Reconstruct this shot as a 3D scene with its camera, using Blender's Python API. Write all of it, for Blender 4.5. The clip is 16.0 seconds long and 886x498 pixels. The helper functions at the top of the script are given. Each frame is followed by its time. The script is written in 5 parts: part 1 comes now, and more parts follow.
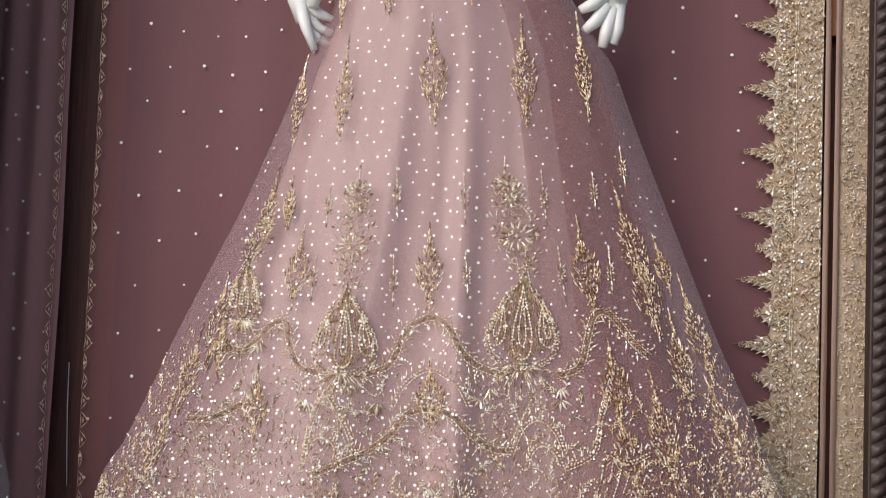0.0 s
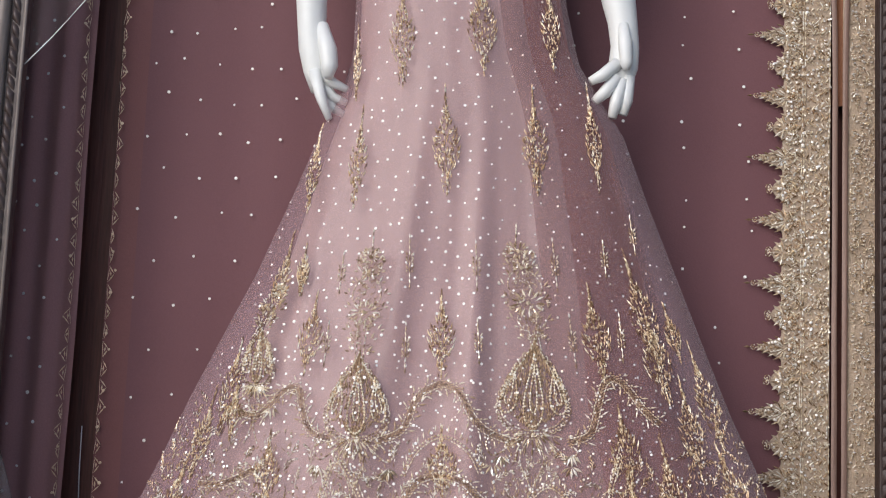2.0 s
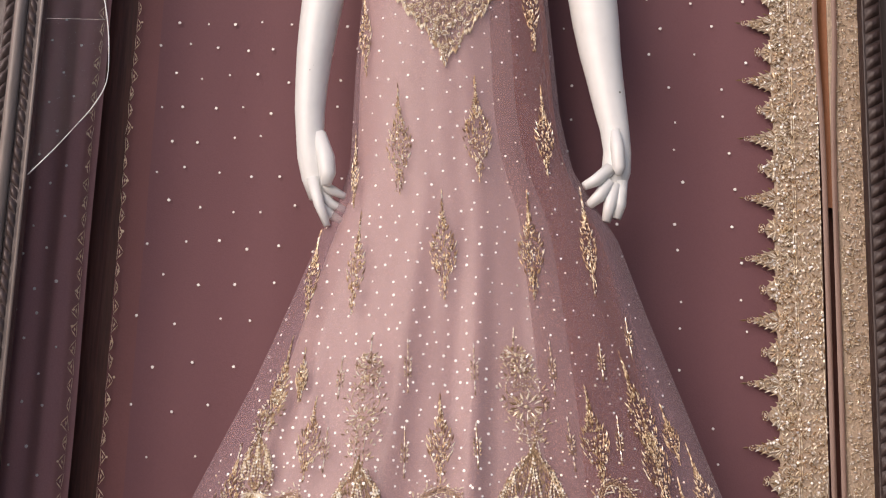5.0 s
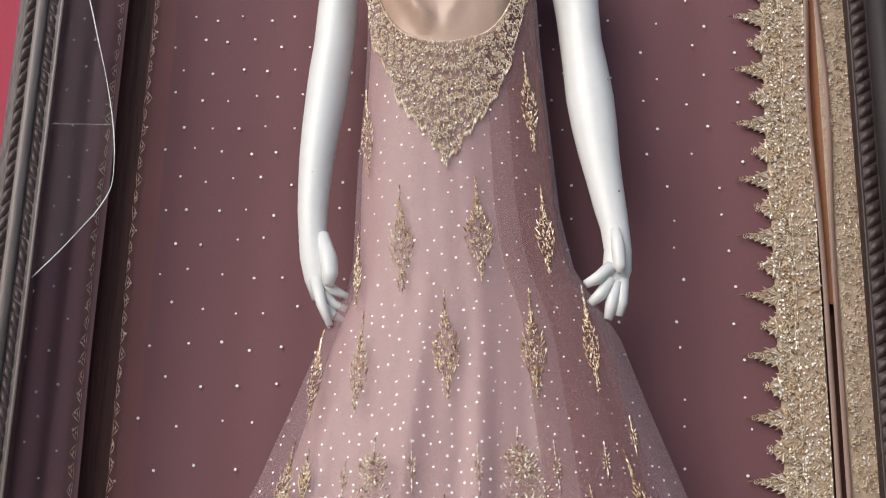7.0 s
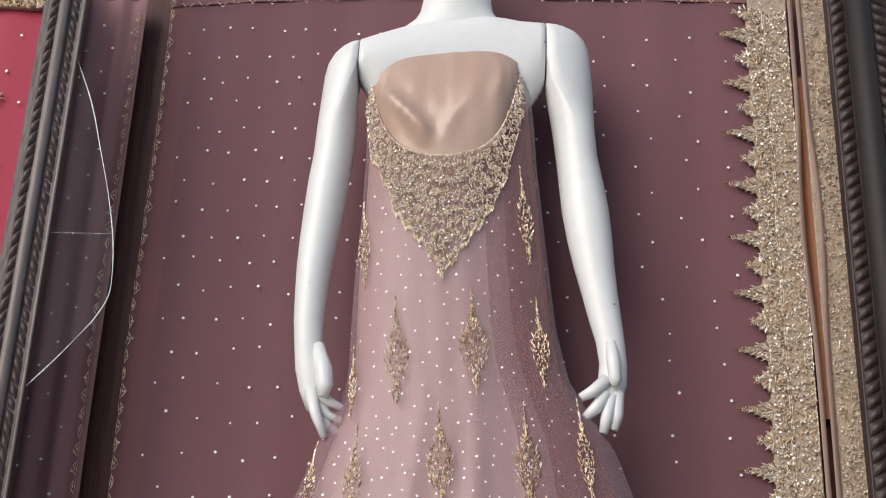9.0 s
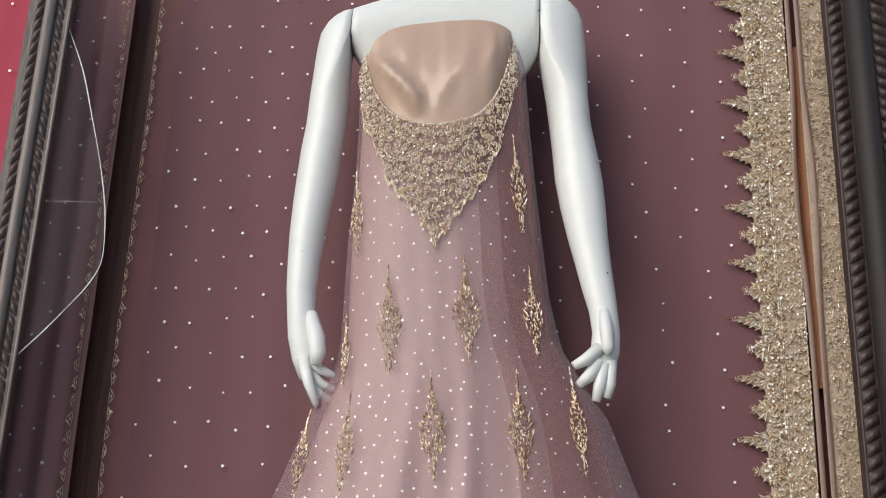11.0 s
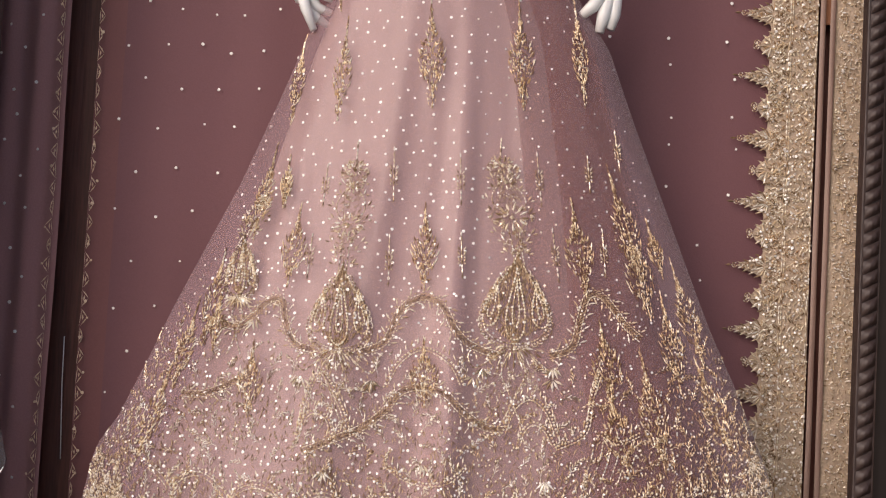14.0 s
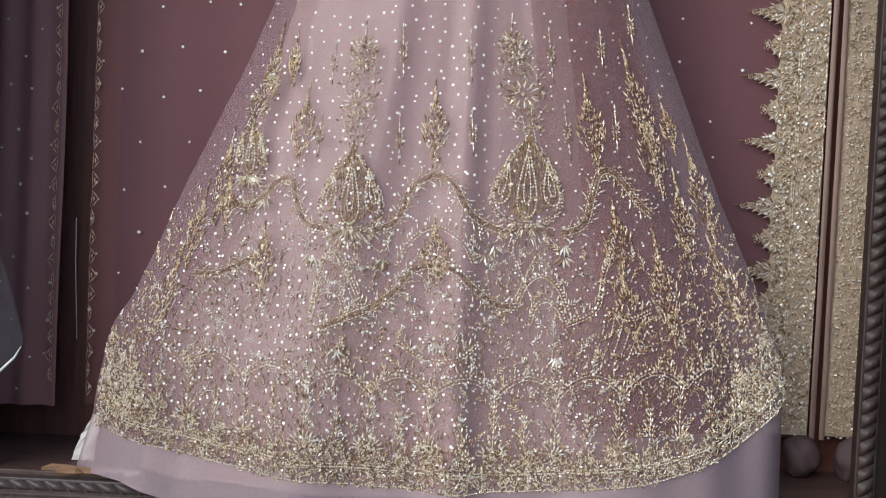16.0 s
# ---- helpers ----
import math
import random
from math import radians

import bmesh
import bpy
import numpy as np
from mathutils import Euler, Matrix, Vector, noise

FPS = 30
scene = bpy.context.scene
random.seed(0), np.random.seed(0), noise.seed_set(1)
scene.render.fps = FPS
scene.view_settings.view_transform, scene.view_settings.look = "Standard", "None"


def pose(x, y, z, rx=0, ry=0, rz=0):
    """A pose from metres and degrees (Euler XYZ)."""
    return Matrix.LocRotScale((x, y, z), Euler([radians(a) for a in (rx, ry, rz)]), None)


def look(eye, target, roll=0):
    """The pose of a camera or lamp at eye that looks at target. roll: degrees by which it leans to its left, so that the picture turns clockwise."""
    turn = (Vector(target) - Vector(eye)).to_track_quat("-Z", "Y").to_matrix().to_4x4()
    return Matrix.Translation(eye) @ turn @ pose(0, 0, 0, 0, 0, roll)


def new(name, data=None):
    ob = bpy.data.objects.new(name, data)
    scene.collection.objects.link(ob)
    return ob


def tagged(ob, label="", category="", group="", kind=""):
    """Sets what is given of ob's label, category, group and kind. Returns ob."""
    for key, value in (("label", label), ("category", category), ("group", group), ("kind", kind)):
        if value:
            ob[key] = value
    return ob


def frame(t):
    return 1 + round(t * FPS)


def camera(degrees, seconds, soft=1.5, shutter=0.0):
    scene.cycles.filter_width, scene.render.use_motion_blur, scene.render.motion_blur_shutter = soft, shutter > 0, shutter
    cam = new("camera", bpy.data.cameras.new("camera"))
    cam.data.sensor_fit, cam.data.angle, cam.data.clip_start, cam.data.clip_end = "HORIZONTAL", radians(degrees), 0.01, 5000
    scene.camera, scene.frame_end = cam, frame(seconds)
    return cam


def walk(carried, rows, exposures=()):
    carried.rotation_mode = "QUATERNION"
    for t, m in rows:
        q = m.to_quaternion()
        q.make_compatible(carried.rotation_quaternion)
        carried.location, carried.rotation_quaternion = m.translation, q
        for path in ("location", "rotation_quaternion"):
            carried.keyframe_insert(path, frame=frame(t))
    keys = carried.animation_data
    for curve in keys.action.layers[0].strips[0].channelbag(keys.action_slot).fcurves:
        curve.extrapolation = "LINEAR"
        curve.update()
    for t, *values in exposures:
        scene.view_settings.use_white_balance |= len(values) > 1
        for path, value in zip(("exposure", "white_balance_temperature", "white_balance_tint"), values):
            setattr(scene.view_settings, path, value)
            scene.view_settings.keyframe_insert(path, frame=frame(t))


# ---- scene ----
cam = camera(40.0, 16.0, soft=1.1)
# seconds, place, yaw, pitch, lean of the picture
PATH = [
    (0, 0.0000, -1.8699, 1.5000, 1.085, 3.852, -2.146),
    (0.5, -0.0003, -1.8760, 1.5026, 1.279, 4.586, -2.118),
    (1, -0.0004, -1.8796, 1.5027, 0.855, 5.119, -2.155),
    (1.5, -0.0018, -1.8839, 1.5002, 1.354, 5.790, -2.105),
    (2, -0.0060, -1.8888, 1.5050, 1.554, 6.746, -2.449),
    (2.5, -0.0036, -1.8940, 1.5070, 1.341, 7.379, -2.314),
    (3, -0.0080, -1.9005, 1.5102, 1.142, 8.233, -2.360),
    (3.5, -0.0068, -1.9027, 1.5127, 1.397, 9.051, -2.209),
    (3.7, -0.0060, -1.9049, 1.5125, 1.367, 9.389, -2.217),
    (5.8, -0.0116, -1.9068, 1.5046, 1.719, 14.063, -1.718),
    (6, -0.0121, -1.9082, 1.5029, 1.771, 15.009, -1.715),
    (6.5, -0.0107, -1.9113, 1.5019, 1.667, 16.240, -1.532),
    (7, -0.0120, -1.9104, 1.5024, 1.642, 16.274, -1.412),
    (7.5, -0.0091, -1.9111, 1.5068, 1.865, 16.423, -1.338),
    (8, -0.0026, -1.9138, 1.5082, 1.884, 17.943, -1.269),
    (8.5, -0.0027, -1.9170, 1.5096, 1.738, 19.476, -1.697),
    (8.7, -0.0056, -1.9227, 1.5147, 1.780, 19.802, -1.982),
    (9.8, -0.0045, -1.9200, 1.5120, 1.900, 24.600, -1.950),
    (10.8, -0.0035, -1.9162, 1.5069, 1.934, 21.900, -1.836),
    (11, 0.0019, -1.9111, 1.4963, 1.649, 20.237, -1.945),
    (11.5, -0.0013, -1.9108, 1.5077, 0.900, 16.707, -2.086),
    (12, -0.0020, -1.9088, 1.5022, 0.479, 14.737, -2.333),
    (12.5, -0.0034, -1.8969, 1.4993, 0.193, 9.532, -2.530),
    (13, -0.0064, -1.8929, 1.4977, 0.020, 7.417, -2.856),
    (13.5, -0.0089, -1.8902, 1.4984, 0.003, 5.393, -2.924),
    (14, -0.0094, -1.8861, 1.4913, 0.487, 3.197, -3.034),
    (14.5, -0.0098, -1.8912, 1.4940, 0.588, 1.251, -2.959),
    (15, -0.0105, -1.8890, 1.4917, 0.428, -0.074, -2.889),
    (15.5, -0.0092, -1.8838, 1.4896, 0.533, -1.204, -2.745),
    (16, -0.0107, -1.8805, 1.4856, 0.690, -2.342, -2.625),
]
walk(cam, [(t, pose(x, y, z, 0, 0, yaw) @ pose(0, 0, 0, 90 + pitch) @ pose(0, 0, 0, 0, 0, -roll)) for t, x, y, z, yaw, pitch, roll in PATH],
     [(0, 0.03, 6650, 12), (2, 0.00, 6300, 12), (3.5, 0.05, 6850, 23), (6, 0.03, 7250, 21), (7, 0.02, 6550, 12), (8.5, 0.00, 6500, 12), (11, -0.05, 6500, 8), (12, 0.00, 6600, 7), (12.5, 0.00, 7950, 22), (13.5, 0.00, 7900, 25), (14, 0.00, 7250, 21), (14.5, -0.05, 6300, 10), (15, -0.08, 6150, 8), (16, -0.12, 6050, 7)])

# ---- light ----
world = bpy.data.worlds.new("daylight")
scene.world = world
world.use_nodes = True
wn = world.node_tree.nodes
sky = wn.new("ShaderNodeTexSky")
sky.sky_type, sky.sun_disc, sky.sun_elevation, sky.sun_rotation = "NISHITA", False, radians(32), radians(218)
wn["Background"].inputs["Strength"].default_value = 0.125
world.node_tree.links.new(sky.outputs["Color"], wn["Background"].inputs["Color"])
sun = new("sun", bpy.data.lights.new("sun", "SUN"))
sun.data.energy, sun.data.angle, sun.data.color = 2.5, radians(52), (1.0, 0.94, 0.86)
sun.matrix_world = look((-4.1, -5.2, 4.8), (-0.05, 0, 1.7))

# ---- materials ----


def material(name, colour, rough=0.6, metal=0.0, vary=0.15, scale=6.0, grain=120.0, bump=0.2, sheen=0.0, stretch=(1, 1, 1), island=None):
    """A surface with stains at one scale and grain at another; island: colours picked piece by piece."""
    m = bpy.data.materials.new(name)
    m.use_nodes = True
    nt = m.node_tree
    b = nt.nodes["Principled BSDF"]
    co = nt.nodes.new("ShaderNodeTexCoord")
    mp = nt.nodes.new("ShaderNodeMapping")
    mp.inputs["Scale"].default_value = stretch
    nt.links.new(co.outputs["Object"], mp.inputs["Vector"])
    n1, n2 = nt.nodes.new("ShaderNodeTexNoise"), nt.nodes.new("ShaderNodeTexNoise")
    n1.inputs["Scale"].default_value, n2.inputs["Scale"].default_value = scale, grain
    n1.inputs["Detail"].default_value, n2.inputs["Detail"].default_value = 4, 3
    for nn in (n1, n2):
        nt.links.new(mp.outputs["Vector"], nn.inputs["Vector"])
    add = nt.nodes.new("ShaderNodeMath")
    add.operation = "ADD"
    nt.links.new(n1.outputs["Fac"], add.inputs[0])
    nt.links.new(n2.outputs["Fac"], add.inputs[1])
    rng = nt.nodes.new("ShaderNodeMapRange")
    rng.inputs["From Min"].default_value, rng.inputs["From Max"].default_value = 0.6, 1.4
    rng.inputs["To Min"].default_value, rng.inputs["To Max"].default_value = 1 - vary, 1 + vary
    nt.links.new(add.outputs[0], rng.inputs["Value"])
    mul = nt.nodes.new("ShaderNodeVectorMath")
    mul.operation = "SCALE"
    mul.inputs[0].default_value = colour
    nt.links.new(rng.outputs["Result"], mul.inputs["Scale"])
    if island:
        geo, ramp = nt.nodes.new("ShaderNodeNewGeometry"), nt.nodes.new("ShaderNodeValToRGB")
        ramp.color_ramp.interpolation = "CONSTANT"
        while len(ramp.color_ramp.elements) < len(island):
            ramp.color_ramp.elements.new(0.5)
        for i, c in enumerate(island):
            ramp.color_ramp.elements[i].position = i / len(island)
            ramp.color_ramp.elements[i].color = (*c, 1)
        nt.links.new(geo.outputs["Random Per Island"], ramp.inputs["Fac"])
        nt.links.new(ramp.outputs["Color"], mul.inputs[0])
    nt.links.new(mul.outputs["Vector"], b.inputs["Base Color"])
    b.inputs["Roughness"].default_value, b.inputs["Metallic"].default_value = rough, metal
    b.inputs["Sheen Weight"].default_value = sheen
    if bump:
        bp = nt.nodes.new("ShaderNodeBump")
        bp.inputs["Strength"].default_value, bp.inputs["Distance"].default_value = bump, 0.004
        nt.links.new(add.outputs[0], bp.inputs["Height"])
        nt.links.new(bp.outputs["Normal"], b.inputs["Normal"])
    return m


def sheer(name, colour, cover, weave=900.0, loose=0.14, **more):
    """Net or glass-thin cloth that lets part of what is behind show through."""
    m = material(name, colour, **more)
    nt = m.node_tree
    b = nt.nodes["Principled BSDF"]
    n = nt.nodes.new("ShaderNodeTexNoise")
    n.inputs["Scale"].default_value = weave
    co = nt.nodes.new("ShaderNodeTexCoord")
    nt.links.new(co.outputs["Object"], n.inputs["Vector"])
    r = nt.nodes.new("ShaderNodeMapRange")
    r.inputs["From Min"].default_value, r.inputs["From Max"].default_value = 0.3, 0.7
    r.inputs["To Min"].default_value, r.inputs["To Max"].default_value = cover - loose, cover + loose
    nt.links.new(n.outputs["Fac"], r.inputs["Value"])
    nt.links.new(r.outputs["Result"], b.inputs["Alpha"])
    return m


GOLDS = [(0.68, 0.50, 0.31), (0.88, 0.73, 0.51), (0.24, 0.14, 0.08), (0.96, 0.89, 0.74), (0.56, 0.38, 0.21)]
SILVERS = [(0.86, 0.80, 0.69), (0.97, 0.94, 0.88), (0.30, 0.24, 0.17), (0.78, 0.68, 0.51), (0.94, 0.88, 0.77)]
ANTIQUE = [(0.82, 0.70, 0.52), (0.95, 0.87, 0.71), (0.30, 0.21, 0.13), (0.97, 0.93, 0.84), (0.68, 0.54, 0.37)]
M_MAUVE = material("mauve_georgette", (0.160, 0.066, 0.077), 0.75, vary=0.10, scale=2.5, grain=420, bump=0.12, sheen=0.2)
M_MAUVE_GREY = material("grey_mauve_georgette", (0.36, 0.185, 0.19), 0.75, vary=0.12, scale=2.5, grain=420, bump=0.12, sheen=0.2)
M_HEMFOLD = material("folded_georgette", (0.190, 0.073, 0.074), 0.7, vary=0.1, scale=8, grain=400, bump=0.1)
M_NET = sheer("pink_lilac_net", (0.44, 0.288, 0.315), 0.36, rough=0.6, vary=0.06, scale=3, grain=300, bump=0.05, sheen=0.3)
M_LINING = material("dusty_pink_satin", (0.48, 0.325, 0.30), 0.32, vary=0.10, scale=4, grain=200, bump=0.05, stretch=(1, 1, 0.3))
# sheer brown layer whose colour stands for shade on the gown's flank
M_SHADE_NET = sheer("flank_shade_net", (0.19, 0.045, 0.022), 0.48, rough=0.7, vary=0.1, scale=4, grain=300, bump=0.05)
# brown of the flank lining, darkened in colour for its shaded side
M_FLANK = material("shaded_brown_satin", (0.29, 0.062, 0.018), 0.5, vary=0.2, scale=5, grain=200, bump=0.05, stretch=(1, 1, 0.3))
M_PEACH = material("peach_satin", (0.49, 0.345, 0.272), 0.2, vary=0.05, scale=6, grain=200, bump=0.03)
M_GOLD = material("gold_bead", (0.6, 0.5, 0.3), 0.28, 0.3, vary=0.1, bump=0, island=GOLDS)
M_ANTIQUE = material("antique_silver_gold_bead", (0.5, 0.45, 0.35), 0.25, 0.3, vary=0.1, bump=0, island=ANTIQUE)
M_SILVER = material("silver_bead", (0.8, 0.75, 0.68), 0.22, 0.25, vary=0.1, bump=0, island=SILVERS)
M_SEQUIN = material("silver_sequin", (0.88, 0.83, 0.78), 0.3, 0.35, vary=0.05, bump=0, island=[(0.9, 0.85, 0.8), (0.8, 0.72, 0.62), (0.92, 0.9, 0.88)])
M_LACE = material("gold_lace_thread", (0.76, 0.60, 0.44), 0.45, 0.1, vary=0.2, scale=30, bump=0.1)
M_WHITE = material("white_fibreglass", (0.73, 0.745, 0.74), 0.36, vary=0.04, scale=9, grain=60, bump=0.03)
chips = M_WHITE.node_tree.nodes.new("ShaderNodeTexNoise")
chips.inputs["Scale"].default_value, chips.inputs["Detail"].default_value = 52.0, 2.0
chip_edge = M_WHITE.node_tree.nodes.new("ShaderNodeMapRange")
chip_edge.inputs["From Min"].default_value, chip_edge.inputs["From Max"].default_value = 0.765, 0.78
chip_mix = M_WHITE.node_tree.nodes.new("ShaderNodeMix")
chip_mix.data_type = "RGBA"
chip_mix.inputs["B"].default_value = (0.16, 0.17, 0.15, 1)
whites = M_WHITE.node_tree.links
whites.new(M_WHITE.node_tree.nodes["Texture Coordinate"].outputs["Object"], chips.inputs["Vector"])
whites.new(chips.outputs["Fac"], chip_edge.inputs["Value"])
whites.new(chip_edge.outputs["Result"], chip_mix.inputs["Factor"])
whites.new(M_WHITE.node_tree.nodes["Vector Math"].outputs["Vector"], chip_mix.inputs["A"])
whites.new(chip_mix.outputs["Result"], M_WHITE.node_tree.nodes["Principled BSDF"].inputs["Base Color"])
M_WOOD = material("dark_carved_wood", (0.068, 0.048, 0.046), 0.45, vary=0.35, scale=14, grain=160, bump=0.4, stretch=(1, 1, 0.3))
# darker copy of the carved wood, for the upright turned into shade
M_ROPE = material("shade_darkened_carving", (0.034, 0.019, 0.016), 0.5, vary=0.35, scale=14, grain=160, bump=0.4, stretch=(1, 1, 0.3))
M_BAR = material("worn_grey_moulding", (0.22, 0.185, 0.17), 0.45, vary=0.3, scale=12, grain=120, bump=0.3, stretch=(1, 1, 0.15))
M_BOARD = material("maroon_stained_board", (0.10, 0.030, 0.022), 0.55, vary=0.5, scale=5, grain=50, bump=0.2, stretch=(6, 1, 0.35))
M_PLATFORM = material("dusty_brown_ply", (0.085, 0.048, 0.04), 0.6, vary=0.4, scale=9, grain=70, bump=0.3, stretch=(0.3, 1, 1))
M_RAW = material("broken_raw_wood", (0.24, 0.13, 0.07), 0.7, vary=0.4, scale=20, grain=100, bump=0.4, stretch=(0.3, 1, 1))
M_RED = material("crimson_silk", (0.37, 0.006, 0.045), 0.6, vary=0.12, scale=3, grain=300, bump=0.1)
M_WALL = material("grey_white_plaster", (0.62, 0.62, 0.58), 0.8, vary=0.06, scale=2, grain=40, bump=0.1)
M_GROUND = material("concrete_floor", (0.22, 0.21, 0.2), 0.8, vary=0.15, scale=2, grain=40, bump=0.2)
M_BLACK = material("black_rubber", (0.02, 0.02, 0.022), 0.5, vary=0.1, bump=0.05)
M_PAPER = material("white_paper", (0.7, 0.68, 0.66), 0.8, vary=0.08, bump=0.1)
M_EDGE = material("broken_glass_edge", (0.75, 0.78, 0.76), 0.25, vary=0.2, scale=40, bump=0.1)
M_RUST = material("rust_orange_lining", (0.27, 0.105, 0.045), 0.7, vary=0.15, scale=6, grain=300, bump=0.1)
M_GLASS = sheer("dusty_glass", (0.5, 0.5, 0.5), 0.06, weave=60.0, rough=0.08, vary=0.02, bump=0)
M_GLASS.node_tree.nodes["Map Range.001"].inputs["To Min"].default_value = 0.004
M_GLASS.node_tree.nodes["Map Range.001"].inputs["To Max"].default_value = 0.018

# ---- builders ----


def mesh(name, bm, mat, smooth=False):
    me = bpy.data.meshes.new(name)
    bm.to_mesh(me)
    bm.free()
    me.materials.append(mat)
    if smooth:
        for p in me.polygons:
            p.use_smooth = True
    return me


def part(name, bm, mat, parent, label="", smooth=False):
    ob = new(name, mesh(name, bm, mat, smooth))
    ob.parent = parent
    return tagged(ob, label)


def thing(name, label, category, place=(0, 0, 0), group="", kind=""):
    ob = new(name)
    ob.location = place
    ob.empty_display_size = 0.05
    return tagged(ob, label, category, group, kind)


def box(bm, lo, hi, bevel=0.0):
    c = [(a + b) / 2 for a, b in zip(lo, hi)]
    s = [b - a for a, b in zip(lo, hi)]
    r = bmesh.ops.create_cube(bm, size=1, matrix=Matrix.Translation(c) @ Matrix.Diagonal((*s, 1)))
    if bevel:
        es = {e for v in r["verts"] for e in v.link_edges}
        bmesh.ops.bevel(bm, geom=list(es), offset=bevel, segments=2, affect="EDGES", profile=0.5)
    return bm


def loft(bm, rings, close=True, caps=True):
    """A skin over rings of equally many points."""
    vs = [[bm.verts.new(p) for p in ring] for ring in rings]
    n = len(vs[0])
    for a, b in zip(vs, vs[1:]):
        for i in range(n if close else n - 1):
            j = (i + 1) % n
            bm.faces.new((a[i], a[j], b[j], b[i]))
    if caps and close:
        bm.faces.new(vs[0][::-1])
        bm.faces.new(vs[-1])
    return vs


def tube(bm, pts, radii, seg=10, flat=1.0, axis=None):
    """A tapered tube along points; flat squeezes it along y."""
    rings = []
    for i, p in enumerate(pts):
        p = Vector(p)
        d = (Vector(pts[min(i + 1, len(pts) - 1)]) - Vector(pts[max(i - 1, 0)])).normalized()
        u = d.cross(Vector((0, 1, 0)))
        u = u.normalized() if u.length > 1e-4 else Vector((1, 0, 0))
        w = u.cross(d).normalized()
        r = radii[i] if isinstance(radii[i], tuple) else (radii[i], radii[i] * flat)
        rings.append([p + u * math.cos(2 * math.pi * k / seg) * r[0] + w * math.sin(2 * math.pi * k / seg) * r[1] for k in range(seg)])
    loft(bm, rings)
    return bm


class Beads:
    """Gathers small beads, bugles and sequins, and makes one mesh of them."""

    def __init__(self):
        self.v, self.f = [], []

    def bead(self, p, n, along, length, width, height=None):
        n = (n.normalized() + Vector((random.uniform(-0.35, 0.35), 0, random.uniform(-0.35, 0.35)))).normalized()
        a = (along - n * along.dot(n)).normalized()
        b = n.cross(a)
        h = height or width * 0.75
        k = len(self.v)
        self.v += [tuple(q) for q in (p + a * length / 2, p + b * width / 2, p - a * length / 2, p - b * width / 2, p + n * h, p - n * h * 0.3)]
        self.f += [(k + i, k + (i + 1) % 4, k + 4) for i in range(4)] + [(k + (i + 1) % 4, k + i, k + 5) for i in range(4)]

    def sequin(self, p, n, radius, tilt=0.25):
        n = (n.normalized() + Vector((random.uniform(-tilt, tilt), 0, random.uniform(-tilt, tilt)))).normalized()
        a = n.orthogonal().normalized()
        b = n.cross(a)
        k = len(self.v)
        self.v.append(tuple(p + n * radius * 0.25))
        for i in range(6):
            t = math.pi * i / 3
            self.v.append(tuple(p + (a * math.cos(t) + b * math.sin(t)) * radius + n * radius * 0.05))
        self.f += [(k, k + 1 + i, k + 1 + (i + 1) % 6) for i in range(6)]

    def make(self, name, mat, parent, label="", kind=""):
        me = bpy.data.meshes.new(name)
        me.from_pydata(self.v, [], self.f)
        me.materials.append(mat)
        ob = new(name, me)
        ob.parent = parent
        return tagged(ob, label, kind=kind)


def sprinkle(beads, inside, count, x0, x1, z0, z1, at, length=0.010, width=0.0035, turn=None):
    """Bugle beads strewn over the part of a cloth where inside(x, z) holds."""
    made = 0
    for _ in range(count * 6):
        if made >= count:
            break
        x, z = random.uniform(x0, x1), random.uniform(z0, z1)
        if not inside(x, z):
            continue
        p, n = at(x, z)
        t = turn(x, z) if turn else random.uniform(0, math.pi)
        beads.bead(p + n * 0.0015, n, Vector((math.cos(t), 0, math.sin(t))), length * random.uniform(0.6, 1.3), width * random.uniform(0.7, 1.2))
        made += 1


def curls(beads, inside, count, x0, x1, z0, z1, at, size=0.0045, width=0.0016, lift=0.002):
    """Couched scrolls: short arcs of cord, some closed with a bead, strewn where inside(x, z) holds."""
    made = 0
    for _ in range(count * 8):
        if made >= count:
            break
        x, z = random.uniform(x0, x1), random.uniform(z0, z1)
        if not inside(x, z):
            continue
        made += 1
        r = size * random.uniform(0.55, 1.25)
        a0, turn = random.uniform(0, 2 * math.pi), random.choice((-1, 1)) * random.uniform(2.2, 4.6)
        grow = random.uniform(0.0, 0.7)
        n = 6
        pts = []
        for i in range(n + 1):
            a = a0 + turn * i / n
            k = r * (1 - grow * (1 - i / n))
            pts.append((x + k * math.cos(a), z + k * math.sin(a)))
        p0, nn = at(x, z)
        for (ax, az), (bx, bz) in zip(pts, pts[1:]):
            q, m = at((ax + bx) / 2, (az + bz) / 2)
            d = Vector((bx - ax, 0, bz - az))
            beads.bead(q + m * lift, m, d, d.length * 1.2, width * 1.35, width)
        if random.random() < 0.35:
            beads.bead(p0 + nn * lift, nn, Vector((1, 0, 0)), width * 1.7, width * 1.7)


def smooth_line(pts, per=8):
    """Points along a soft curve through the given ones."""
    out = []
    for i in range(len(pts) - 1):
        p0, p1, p2, p3 = (pts[max(0, i - 1)], pts[i], pts[i + 1], pts[min(len(pts) - 1, i + 2)])
        for k in range(per):
            t = k / per
            out.append(tuple(0.5 * (2 * p1[c] + (p2[c] - p0[c]) * t + (2 * p0[c] - 5 * p1[c] + 4 * p2[c] - p3[c]) * t * t + (3 * p1[c] - p0[c] - 3 * p2[c] + p3[c]) * t ** 3) for c in (0, 1)))
    out.append(pts[-1])
    return out

# ---- the setting ----
FLOOR = 1.085      # top of the case's platform
BACK = 0.03        # face of the back board
TOP = 2.765        # top of the case's back


